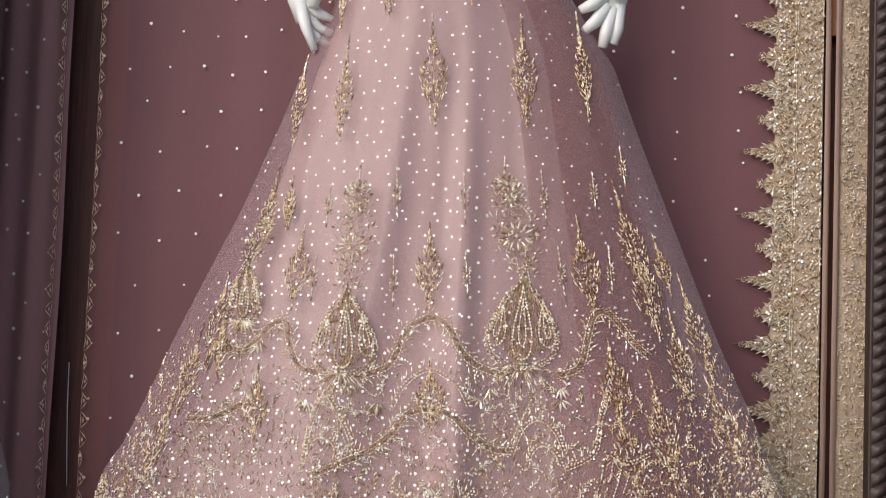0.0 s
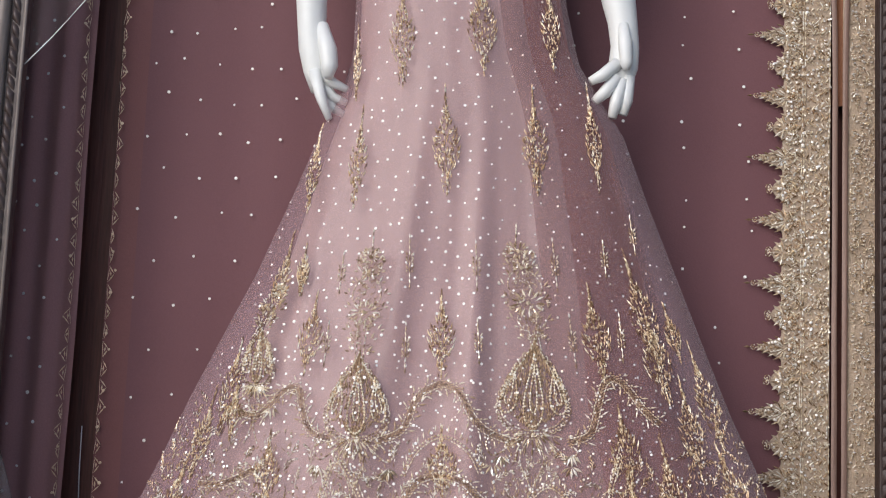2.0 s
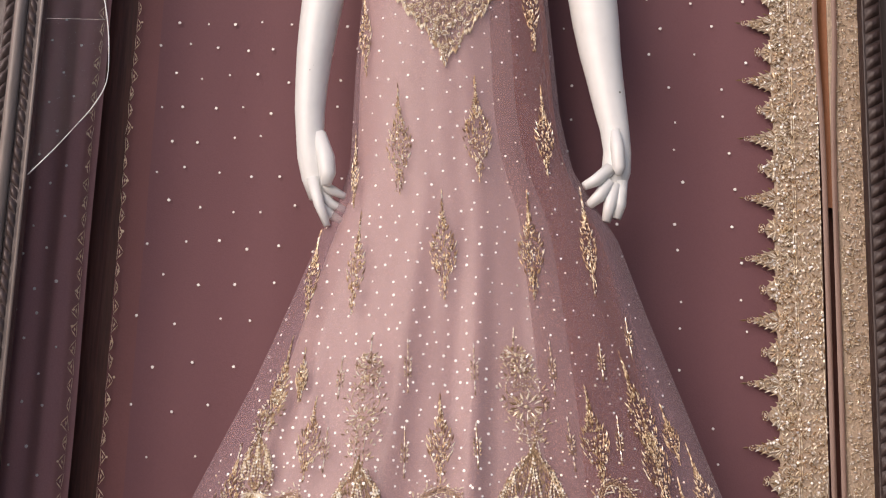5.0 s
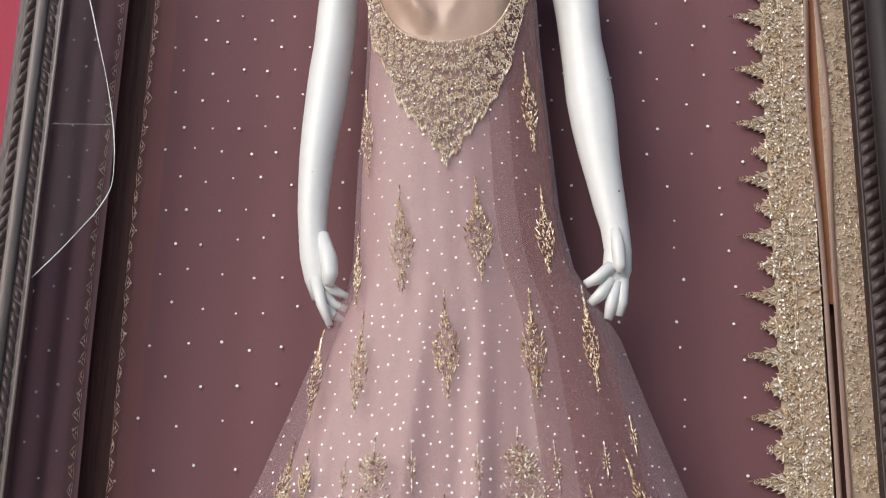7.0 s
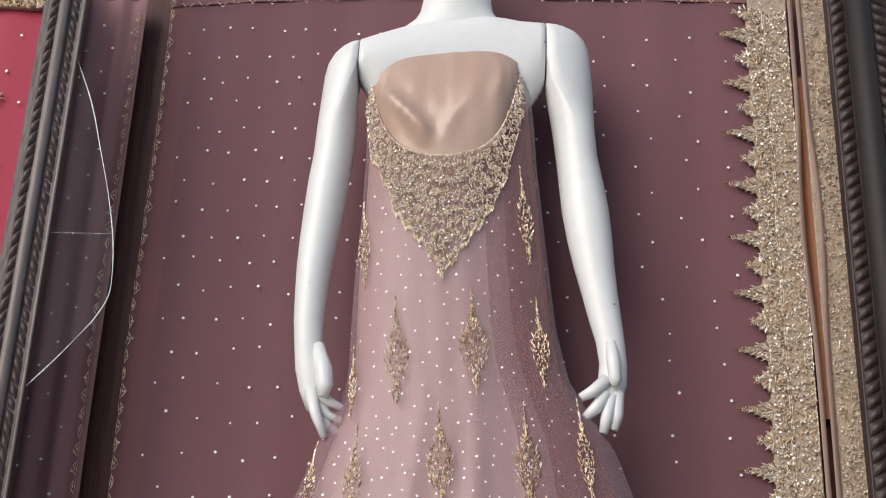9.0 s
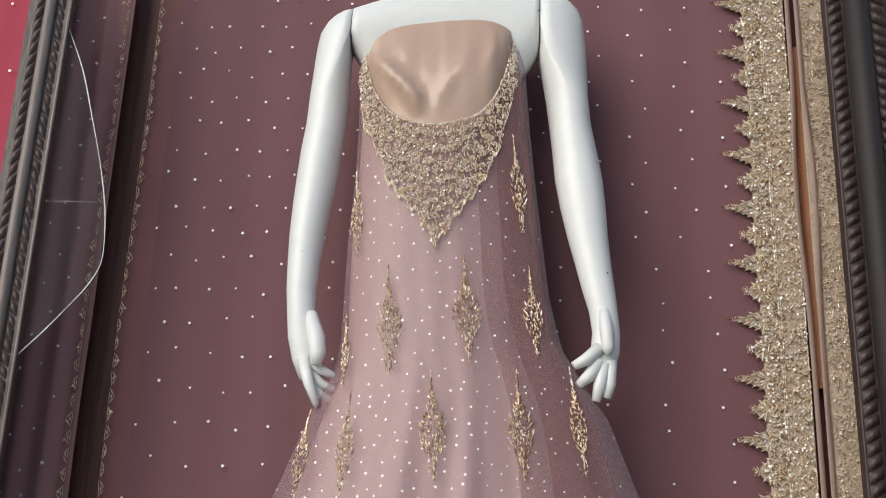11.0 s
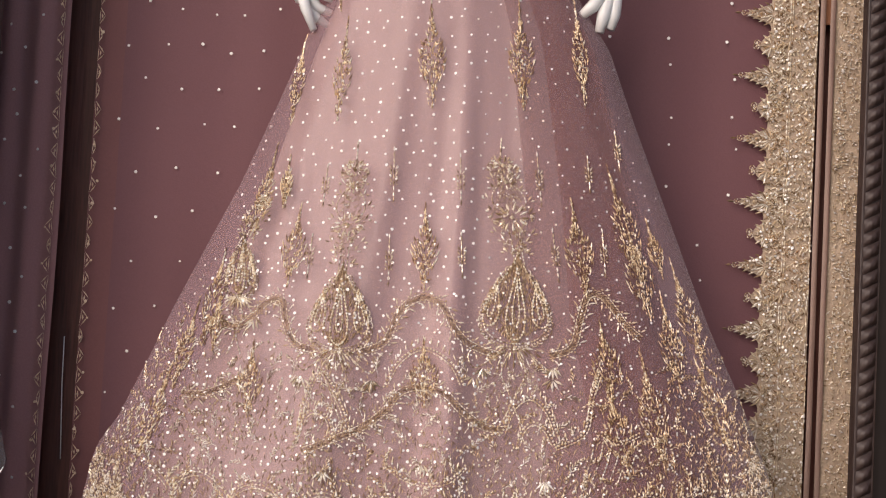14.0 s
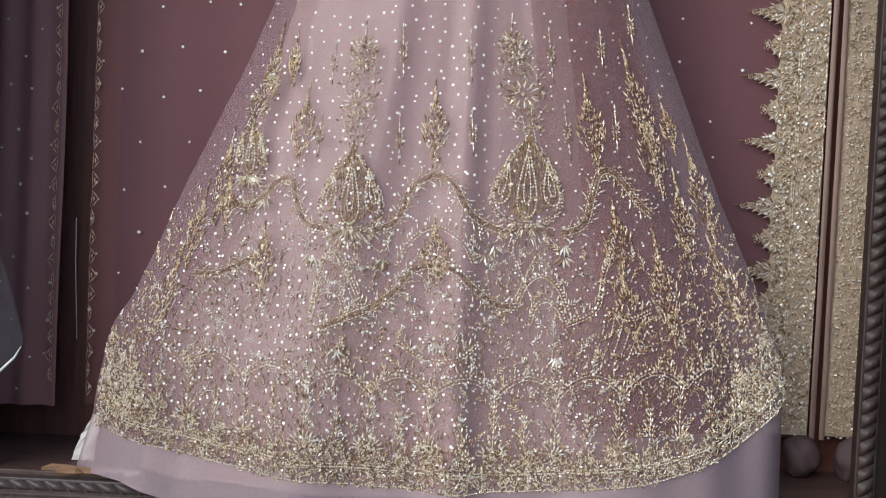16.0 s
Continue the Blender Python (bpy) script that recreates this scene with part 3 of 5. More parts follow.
def cloth_end(x0, x1, z0, z1):
    """The bunched end of a border that rests below its hem."""
    bm = bmesh.new()
    bmesh.ops.create_uvsphere(bm, u_segments=20, v_segments=12, radius=1)
    for v in bm.verts:
        k = 1 + 0.34 * noise.noise(v.co * 1.5 + Vector((x0 * 50, 0, 0)))
        v.co = Vector(((x0 + x1) / 2 + (x1 - x0) / 2 * v.co.x * k, -0.028 + 0.026 * v.co.y * k, (z0 + z1) / 2 + (z1 - z0) / 2 * v.co.z * k))
    tagged(new("cloth_end", mesh("cloth_end", bm, M_TAIL, True)), "bunched lilac-grey end of a hung dupatta on the platform", "cloth", "bunched cloth ends")


M_TAIL = material("lilac_grey_cloth", (0.10, 0.065, 0.07), 0.7, vary=0.25, scale=12, grain=300, bump=0.2)
thread()
cloth_end(0.500, 0.553, 1.086, 1.152)
cloth_end(0.578, 0.622, 1.086, 1.150)

# ---- the mannequin and its gown ----
#      z      left    right   front   back
SHAPE = [
    (2.550, -0.185, 0.066, -0.176, -0.060),
    (2.500, -0.191, 0.073, -0.193, -0.058),
    (2.464, -0.194, 0.076, -0.202, -0.055),
    (2.420, -0.194, 0.080, -0.210, -0.050),
    (2.360, -0.192, 0.084, -0.208, -0.050),
    (2.261, -0.194, 0.095, -0.196, -0.050),
    (2.166, -0.199, 0.106, -0.194, -0.050),
    (2.080, -0.200, 0.116, -0.198, -0.045),
    (1.995, -0.200, 0.136, -0.206, -0.040),
    (1.940, -0.214, 0.170, -0.212, -0.035),
    (1.889, -0.238, 0.204, -0.218, -0.030),
    (1.787, -0.275, 0.242, -0.230, -0.025),
    (1.663, -0.323, 0.292, -0.246, -0.022),
    (1.560, -0.370, 0.333, -0.262, -0.020),
    (1.489, -0.402, 0.362, -0.272, -0.020),
    (1.409, -0.434, 0.400, -0.284, -0.020),
    (1.330, -0.468, 0.433, -0.294, -0.020),
    (1.285, -0.497, 0.451, -0.300, -0.020),
    (1.204, -0.512, 0.468, -0.308, -0.020),
    (1.130, -0.520, 0.474, -0.314, -0.018),
    (1.088, -0.530, 0.480, -0.320, -0.016),
]
_Z = np.array([s[0] for s in SHAPE][::-1])
_C = [np.array([s[k] for s in SHAPE][::-1]) for k in range(1, 5)]


def section(z):
    a, b, f, k = (float(np.interp(z, _Z, c)) for c in _C)
    return (a + b) / 2, (b - a) / 2, (f + k) / 2, (k - f) / 2


def pleat(s, z):
    """Depth of the skirt's soft folds at s (-1 to 1 across the front)."""
    low = min(1.0, max(0.0, (2.02 - z) / 0.9))
    w = 0.9 * noise.noise(Vector((s * 2.1, z * 0.8, 4.0)))
    return low * (0.014 * math.sin(13 * s + 2.2 * w + 0.6) + 0.005 * math.sin(29 * s + 3 * w)) + 0.003 * noise.noise(Vector((s * 4, z * 7, 1)))


def gown_point(s_angle, z, inset=0.0, narrow=1.0):
    cx, w, cy, d = section(z)
    s, c = math.sin(s_angle), math.cos(s_angle)
    low = min(1.0, max(0.0, (2.0 - z) / 0.5))
    share = narrow if s < 0 or narrow == 1.0 else narrow - 0.05
    w2 = (w * (1 - (1 - share) * low)) - inset
    return Vector((cx + w2 * s, cy - (d - inset) * c - pleat(s, z) * max(0.0, c), z))


def gown_at(x, z):
    cx, w, cy, d = section(z)
    s = max(-0.985, min(0.985, (x - cx) / w))
    a = math.asin(s)
    p = gown_point(a, z)
    du = gown_point(a + 0.03, z) - gown_point(a - 0.03, z)
    dv = gown_point(a, z + 0.01) - gown_point(a, z - 0.01)
    n = du.cross(dv).normalized()
    if n.y > 0:
        n = -n
    return p, n


def neckline(x):
    """Height of the low round neckline's edge at x."""
    u = (x + 0.066) / 0.118
    return min(2.512, 2.334 + 0.058 * u * u + (0.085 * u ** 6 if u < 0 else 0.100 * u ** 6))


def hem_z(x):
    """The worked net ends higher at the sides than in front."""
    u = (x + 0.03) / 0.46
    return 1.106 + 0.045 * u * u + (0.06 * max(0.0, u) ** 6)


def gown():
    g = thing("gown", "blush pink and lilac mermaid gown of embroidered net over satin", "dress", (0, 0, 0))
    N = 240
    # satin lining, strapless at the top
    zs = [2.532, 2.52, 2.5, 2.47, 2.455, 2.44, 2.425, 2.41, 2.395, 2.38, 2.36, 2.34, 2.3] + [2.26 - 0.04 * i for i in range(29)] + [1.092]
    bm = bmesh.new()
    rings = []
    for z in zs:
        ring = []
        for i in range(N):
            a = 2 * math.pi * i / N
            q = gown_point(a if a < math.pi else a - 2 * math.pi, z, 0.006 + 0.007 * min(1.0, max(0.0, (2.2 - z) / 0.3)), 0.86)
            if z < 2.2 and math.cos(a) > 0:     # loose upright creases
                low = min(1.0, (2.2 - z) / 0.5)
                q.y += low * 0.007 * (noise.noise(Vector((q.x * 22 / (0.5 + 1.2 * low), z * 1.6, 6))) + 0.5 * noise.noise(Vector((q.x * 48 / (0.5 + low), z * 2.5, 9))))
            k = min(1.0, max(0.0, (q.z - neckline(q.x)) / 0.03)) if math.cos(a) > 0 else 0.0
            if k > 0:
                _, _, cy, dd = section(z)
                q.y += k * (dd - 0.006) * (math.cos(a) - math.cos(a) ** 0.42)
            if z > 2.36:
                q.z += (0.10 * (q.x + 0.06) - 0.034 * (abs(q.x + 0.06) / 0.13) ** 4) * (z - 2.36) / 0.17
                q.y -= 0.009 * noise.noise(Vector((q.x * 13 + q.z * 5, q.z * 8, 2)))
                fold = min(1, max(0, (2.50 - q.z) / 0.06))
                q.y -= 0.020 * fold * math.exp(-((q.x + 0.125 + 0.94 * (q.z - 2.4075)) / 0.014) ** 2)
                q.y -= 0.006 * fold * math.exp(-((q.x + 0.070 - 0.64 * (q.z - 2.37)) / 0.011) ** 2) * min(1, max(0, (2.47 - q.z) / 0.04))
                q.y -= 0.010 * math.exp(-((q.x - 0.020 - 0.5 * (q.z - 2.46)) / 0.009) ** 2 - ((q.z - 2.462) / 0.022) ** 2)
            ring.append(q)
        rings.append(ring)
    loft(bm, rings, caps=False)
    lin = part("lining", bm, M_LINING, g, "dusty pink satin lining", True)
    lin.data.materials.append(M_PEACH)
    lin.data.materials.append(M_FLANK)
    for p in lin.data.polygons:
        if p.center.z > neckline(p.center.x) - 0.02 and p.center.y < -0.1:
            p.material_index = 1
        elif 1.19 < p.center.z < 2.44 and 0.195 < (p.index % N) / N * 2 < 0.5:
            p.material_index = 2     # brown flank of the lining, its shade put into the colour
    # a second, darker net added under the outer one to shade the flank
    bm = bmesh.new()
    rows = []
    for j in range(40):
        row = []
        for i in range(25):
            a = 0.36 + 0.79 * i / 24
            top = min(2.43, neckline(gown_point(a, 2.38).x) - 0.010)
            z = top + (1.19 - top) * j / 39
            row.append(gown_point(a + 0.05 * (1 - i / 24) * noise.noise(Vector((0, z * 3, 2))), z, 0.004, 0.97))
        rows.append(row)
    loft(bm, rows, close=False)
    part("shade_net", bm, M_SHADE_NET, g, "sheer brown-mauve layer added to shade the flank", True)
    # outer net
    bm = bmesh.new()
    rings = []
    M = 70
    for j in range(M + 1):
        ring = []
        for i in range(N):
            a = 2 * math.pi * i / N
            a = a if a < math.pi else a - 2 * math.pi
            x = gown_point(a, 2.45).x
            xl = gown_point(a, 1.13).x
            top = neckline(x) if abs(a) < math.pi / 2 else 2.48
            bot = hem_z(xl)
            ring.append(gown_point(a, top + (bot - top) * j / M))
        rings.append(ring)
    loft(bm, rings, caps=False)
    part("net_overlay", bm, M_NET, g, "sheer pink-lilac net overlay", True)
    # plain net below the worked hem, trailing over the sill
    bm = bmesh.new()
    rings = []
    for j in range(11):
        v = j / 10
        ring = []
        for i in range(N // 2 + 1):
            a = -math.pi / 2 * 1.02 + math.pi * 1.0 * i / (N // 2)
            s, c = math.sin(a), max(0.0, math.cos(a))
            top = hem_z(gown_point(a, 1.13).x) + 0.006
            q = gown_point(a, top)
            low = FLOOR - 0.03 * max(0.0, min(1.0, (c - 0.55) * 4))
            x = q.x - (0.020 * v if s < -0.5 else 0.0) * (-s - 0.5) * 2 + (0.004 * v if s > 0.5 else 0)
            y = q.y - 0.022 * v * c - 0.005 * math.sin(16 * s + 1) * v * c
            ring.append(Vector((x, y, top + (low + 0.003 - top) * v)))
        rings.append(ring)
    loft(bm, rings, close=False)
    part("trailing_net", bm, M_TRAIL, g, "plain lilac net trailing below the worked hem", True)
    return g


M_TRAIL = sheer("lilac_net_doubled", (0.42, 0.31, 0.34), 0.60, loose=0.05, rough=0.55, vary=0.1, scale=5, grain=300, bump=0.1)
GOWN = gown()


def mannequin():
    bm = bmesh.new()
    # chest and neck
    def ell(cx, cy, z, w, d, n=28, tilt=0.0):
        return [Vector((cx + w * math.cos(2 * math.pi * k / n), cy + d * math.sin(2 * math.pi * k / n), z + tilt * w * math.cos(2 * math.pi * k / n))) for k in range(n)]
    loft(bm, [ell(-0.055, -0.12, 2.0, 0.10, 0.045), ell(-0.057, -0.12, 2.36, 0.10, 0.045), ell(-0.058, -0.12, 2.44, 0.116, 0.042), ell(-0.058, -0.12, 2.51, 0.118, 0.040)])
    # shoulder yoke in upright slices from joint to joint
    slices = []
    for i in range(33):
        x = -0.2112 + 0.3084 * i / 32
        top = float(np.interp(x, [-0.2112, -0.18, -0.14, -0.10, -0.005, 0.029, 0.054, 0.0972], [2.583, 2.595, 2.609, 2.619, 2.632, 2.629, 2.6235, 2.6205]))
        u = abs(x + 0.057) / 0.1542
        low = 2.45 + 0.055 * max(0.0, (u - 0.72) / 0.28) ** 1.5
        ring = []
        for k in range(28):
            a = 2 * math.pi * k / 28
            s, c = math.sin(a), math.cos(a)
            z = top - 0.055 + 0.055 * s if s > 0 else low + (top - 0.055 - low) * (1 + s)
            d = 0.046 * (1.0 if s > 0 else 1 - 0.35 * s * s)
            ring.append(Vector((x, -0.118 + d * c if s > 0 else -0.118 + d * math.copysign(abs(c) ** 0.5, c), z)))
        slices.append(ring)
    loft(bm, slices)
    # neck
    loft(bm, [ell(-0.055, -0.115, 2.595, 0.100, 0.034), ell(-0.055, -0.112, 2.618, 0.088, 0.036, tilt=0.05), ell(-0.053, -0.109, 2.632, 0.072, 0.040, tilt=0.04), ell(-0.053, -0.108, 2.646, 0.0635, 0.043, tilt=0.01),
              ell(-0.053, -0.108, 2.67, 0.059, 0.046), ell(-0.052, -0.110, 2.71, 0.056, 0.048), ell(-0.052, -0.112, 2.77, 0.056, 0.050), ell(-0.052, -0.112, 2.785, 0.055, 0.049), ell(-0.052, -0.112, 2.79, 0.050, 0.045)])

    # arms, each with a joint gap at the shoulder: height, outer and inner edge
    def arm(rows, seam, deep):
        rings = []
        peak = rows[0][0]
        for k, (z, xo, xi) in enumerate(rows):
            flat = min(1.0, max(0.0, (z - 2.44) / 0.08))     # flat against the joint at the top, round below
            c = flat * xi + (1 - flat) * (xo + xi) / 2
            d = deep[min(k, len(deep) - 1)]
            if peak - z < 0.055:
                d = 0.046 * math.sqrt(max(0.02, 1 - (1 - (peak - z) / 0.055) ** 2))
            ring = []
            for i in range(24):
                a = 2 * math.pi * i / 24
                cx, sy = math.cos(a), math.sin(a)
                reach = (xo - c) if cx > 0 else (c - xi)
                ring.append(Vector((c + reach * cx, -0.118 - 0.026 * min(1, max(0, (2.4 - z) / 0.35)) + d * sy, z)))
            rings.append(ring)
        loft(bm, rings)
    deep = [0.012, 0.03, 0.04, 0.046, 0.046, 0.046, 0.046, 0.046, 0.044, 0.042, 0.04, 0.038, 0.035, 0.031, 0.027, 0.023, 0.020, 0.018, 0.015, 0.010]
    arm([(2.5815, -0.218, -0.2132), (2.578, -0.226, -0.2132), (2.571, -0.238, -0.2132), (2.562, -0.249, -0.2132), (2.550, -0.259, -0.2132), (2.533, -0.267, -0.2132), (2.510, -0.271, -0.2132), (2.481, -0.273, -0.2125), (2.417, -0.277, -0.211), (2.366, -0.279, -0.214), (2.315, -0.284, -0.218),
         (2.265, -0.287, -0.222), (2.216, -0.289, -0.229), (2.168, -0.290, -0.235), (2.121, -0.289, -0.239), (2.075, -0.287, -0.241), (2.038, -0.283, -0.240), (2.0, -0.279, -0.234), (1.965, -0.270, -0.232), (1.935, -0.257, -0.236)], -0.2125, deep)
    arm([(2.6205, 0.105, 0.0990), (2.618, 0.120, 0.0990), (2.612, 0.137, 0.0990), (2.602, 0.154, 0.0990), (2.588, 0.165, 0.0990), (2.568, 0.172, 0.0990), (2.540, 0.175, 0.0990), (2.500, 0.178, 0.0990), (2.426, 0.180, 0.110), (2.374, 0.184, 0.116), (2.324, 0.193, 0.121),
         (2.275, 0.201, 0.125), (2.226, 0.205, 0.133), (2.179, 0.207, 0.143), (2.132, 0.211, 0.155), (2.086, 0.216, 0.166), (2.054, 0.219, 0.175), (2.02, 0.222, 0.180), (1.988, 0.221, 0.177), (1.962, 0.212, 0.180)], 0.0985, deep)
    # palms and fingers
    tube(bm, [(-0.246, -0.152, 2.035), (-0.233, -0.162, 1.995), (-0.229, -0.166, 1.97), (-0.230, -0.168, 1.952)], [0.010, 0.0135, 0.0125, 0.007], 12)
    tube(bm, [(0.196, -0.158, 2.05), (0.199, -0.164, 2.02), (0.201, -0.166, 1.99), (0.201, -0.167, 1.98)], [0.008, 0.0105, 0.0095, 0.005], 12)
    for pts in ([(-0.252, -0.156, 1.965), (-0.24, -0.160, 1.925), (-0.226, -0.162, 1.892)],
                [(-0.246, -0.148, 1.965), (-0.226, -0.150, 1.95), (-0.203, -0.150, 1.94)],
                [(-0.246, -0.144, 1.955), (-0.225, -0.142, 1.93), (-0.204, -0.142, 1.922)],
                [(-0.246, -0.140, 1.945), (-0.226, -0.138, 1.915), (-0.208, -0.138, 1.905)]):
        tube(bm, pts, [0.0095, 0.008, 0.005], 10)
    for pts in ([(0.190, -0.156, 1.992), (0.168, -0.160, 1.972), (0.150, -0.162, 1.962)],
                [(0.190, -0.152, 1.972), (0.172, -0.154, 1.948), (0.157, -0.154, 1.934)],
                [(0.197, -0.150, 1.97), (0.189, -0.150, 1.935), (0.184, -0.150, 1.912)],
                [(0.206, -0.148, 1.975), (0.205, -0.146, 1.94), (0.200, -0.146, 1.918)]):
        tube(bm, pts, [0.0105, 0.0095, 0.0065], 10)
    bm.normal_update()
    ob = tagged(new("mannequin", mesh("mannequin", bm, M_WHITE, True)), "glossy white mannequin with jointed arms, lightly chipped", "mannequin")
    return ob


mannequin()


M_TAPE = sheer("clear_tape", (0.6, 0.6, 0.58), 0.3, rough=0.3, vary=0.05, bump=0)


def glass_shard():
    y = -0.214
    rim = [(-0.661, 2.489), (-0.626, 2.409), (-0.600, 2.325), (-0.579, 2.254), (-0.563, 2.186), (-0.556, 2.134), (-0.556, 2.087), (-0.572, 2.051), (-0.591, 2.025), (-0.626, 1.981), (-0.660, 1.943)]
    s = thing("glass_shard", "curved broken remnant of a glass pane held in the frame", "glass", (0, 0, 0))
    bm = bmesh.new()
    fine = smooth_line(rim, 5)
    a = [bm.verts.new((x, y, z)) for x, z in fine]
    f = bm.faces.new(a)
    r = bmesh.ops.extrude_face_region(bm, geom=[f])
    for v in r["geom"]:
        if isinstance(v, bmesh.types.BMVert):
            v.co.y += 0.003
    pane = part("pane", bm, M_GLASS, s)
    pane.visible_shadow = False
    part("broken_edge", tube(bmesh.new(), [(x, y + 0.0015, z) for x, z in fine], [0.0005 + 0.0005 * abs(math.sin(i * 0.23)) for i in range(len(fine))], 6), M_EDGE, s, "bright chipped edge")
    part("tape", box(bmesh.new(), (-0.66, y - 0.0015, 2.1838), (-0.565, y - 0.0006, 2.1844)), M_TAPE, s, "narrow strip of clear tape")


glass_shard()


def low_shard():
    """A grey-tinted remnant at the foot of the same pane, with a bright snapped edge."""
    y = -0.214
    rim = [(-0.660, 1.440), (-0.640, 1.382), (-0.632, 1.359), (-0.618, 1.315), (-0.607, 1.274), (-0.605, 1.263), (-0.616, 1.240), (-0.640, 1.216), (-0.660, 1.200)]
    s = thing("glass_shard", "grey-tinted lower remnant of the broken glass pane", "glass", (0, 0, 0))
    bm = bmesh.new()
    f = bm.faces.new([bm.verts.new((x, y, z)) for x, z in smooth_line(rim, 4)])
    r = bmesh.ops.extrude_face_region(bm, geom=[f])
    for v in r["geom"]:
        if isinstance(v, bmesh.types.BMVert):
            v.co.y += 0.003
    part("pane", bm, M_GREY_GLASS, s)
    part("broken_edge", tube(bmesh.new(), [(-0.607, y, 1.256), (-0.616, y, 1.240), (-0.640, y, 1.216), (-0.660, y, 1.200)], [0.0006, 0.0016, 0.0020, 0.0016], 8), M_EDGE, s, "bright snapped edge")


M_GREY_GLASS = sheer("grey_tinted_glass", (0.05, 0.052, 0.065), 0.26, weave=30.0, loose=0.12, rough=0.7, vary=0.2, scale=14, bump=0)
low_shard()

# ---- embroidery of the gown ----
#  tip x, tip z, foot x, foot z, width of each leaf-shaped spray
BUTI_UPPER = [
    (-0.129, 2.104, -0.118, 1.933, 0.032), (-0.016, 2.115, -0.004, 1.950, 0.037), (0.082, 2.114, 0.095, 1.967, 0.024), (-0.058, 1.936, -0.048, 1.777, 0.034),
    (0.064, 1.941, 0.077, 1.781, 0.032), (0.143, 1.959, 0.163, 1.791, 0.020), (-0.174, 1.907, -0.179, 1.754, 0.023), (-0.190, 2.037, -0.186, 1.917, 0.010),
    (-0.188, 2.274, -0.178, 2.125, 0.016), (0.055, 2.328, 0.073, 2.168, 0.021), (-0.237, 1.888, -0.246, 1.749, 0.018)]
BUTI_LOWER = [
    (-0.050, 1.643, -0.045, 1.526, 0.033), (-0.220, 1.636, -0.231, 1.520, 0.031), (0.146, 1.660, 0.172, 1.527, 0.034), (-0.042, 1.462, -0.036, 1.372, 0.034),
    (0.196, 1.713, 0.252, 1.545, 0.034), (0.226, 1.631, 0.263, 1.500, 0.036), (0.256, 1.641, 0.282, 1.560, 0.018), (0.291, 1.589, 0.342, 1.440, 0.026),
    (0.190, 1.498, 0.210, 1.392, 0.034), (0.202, 1.410, 0.234, 1.298, 0.036), (0.246, 1.463, 0.285, 1.299, 0.034), (0.329, 1.450, 0.380, 1.330, 0.030),
    (0.277, 1.541, 0.307, 1.404, 0.030), (-0.262, 1.722, -0.285, 1.585, 0.020), (-0.242, 1.704, -0.247, 1.630, 0.014), (-0.323, 1.569, -0.343, 1.435, 0.024),
    (-0.354, 1.497, -0.378, 1.375, 0.022), (-0.383, 1.410, -0.419, 1.278, 0.026), (-0.270, 1.445, -0.271, 1.345, 0.030), (-0.322, 1.509, -0.328, 1.430, 0.016)]
SPRIGS = [
    (-0.097, 1.716, -0.094, 1.646), (-0.006, 1.711, -0.002, 1.645), (0.098, 1.720, 0.107, 1.650), (-0.187, 1.691, -0.190, 1.636), (-0.240, 1.684, -0.244, 1.632),
    (-0.096, 1.596, -0.094, 1.532), (0.000, 1.603, 0.004, 1.547), (0.123, 1.616, 0.134, 1.548), (0.168, 1.721, 0.173, 1.673), (-0.201, 1.593, -0.204, 1.536),
    (0.191, 1.620, 0.197, 1.558), (0.208, 1.762, 0.216, 1.709)]
VINES = [
    [(-0.13, 1.438), (-0.094, 1.454), (-0.077, 1.495), (-0.059, 1.511), (-0.039, 1.517), (-0.018, 1.505), (-0.002, 1.476), (0.017, 1.458), (0.047, 1.447), (0.065, 1.445)],
    [(0.124, 1.447), (0.154, 1.459), (0.164, 1.497), (0.172, 1.527), (0.188, 1.533), (0.207, 1.517), (0.227, 1.492), (0.25, 1.474)],
    [(-0.183, 1.439), (-0.214, 1.446), (-0.229, 1.475), (-0.237, 1.504), (-0.256, 1.5), (-0.275, 1.48), (-0.293, 1.464), (-0.318, 1.467)],
    [(-0.19, 1.309), (-0.154, 1.325), (-0.118, 1.341), (-0.089, 1.364), (-0.069, 1.39), (-0.04, 1.398), (-0.01, 1.392), (0.012, 1.371), (0.042, 1.351), (0.071, 1.348)],
    [(-0.366, 1.371), (-0.333, 1.372), (-0.295, 1.39), (-0.269, 1.406)]]
ARCHES = [
    [(-0.091, 1.396), (-0.074, 1.430), (-0.042, 1.450), (-0.004, 1.433), (0.014, 1.401)], [(-0.200, 1.324), (-0.194, 1.370), (-0.175, 1.414), (-0.150, 1.380), (-0.133, 1.342)],
    [(0.067, 1.344), (0.080, 1.378), (0.102, 1.392), (0.126, 1.376), (0.142, 1.340)], [(-0.085, 1.300), (-0.060, 1.282), (-0.030, 1.276), (0.000, 1.284), (0.022, 1.304)],
    [(-0.202, 1.33), (-0.189, 1.356), (-0.174, 1.361), (-0.159, 1.35), (-0.15, 1.318)], [(0.087, 1.328), (0.093, 1.349), (0.108, 1.36), (0.126, 1.35), (0.138, 1.329)],
    [(0.138, 1.329), (0.174, 1.351), (0.181, 1.395), (0.192, 1.431)], [(0.197, 1.352), (0.219, 1.341), (0.249, 1.353)]]
PAISLEYS = [(-0.155, 1.500, 0.086, 0.115, -0.147, 1.707), (0.078, 1.523, 0.100, 0.125, 0.048, 1.721), (-0.298, 1.548, 0.046, 0.085, -0.272, 1.650)]


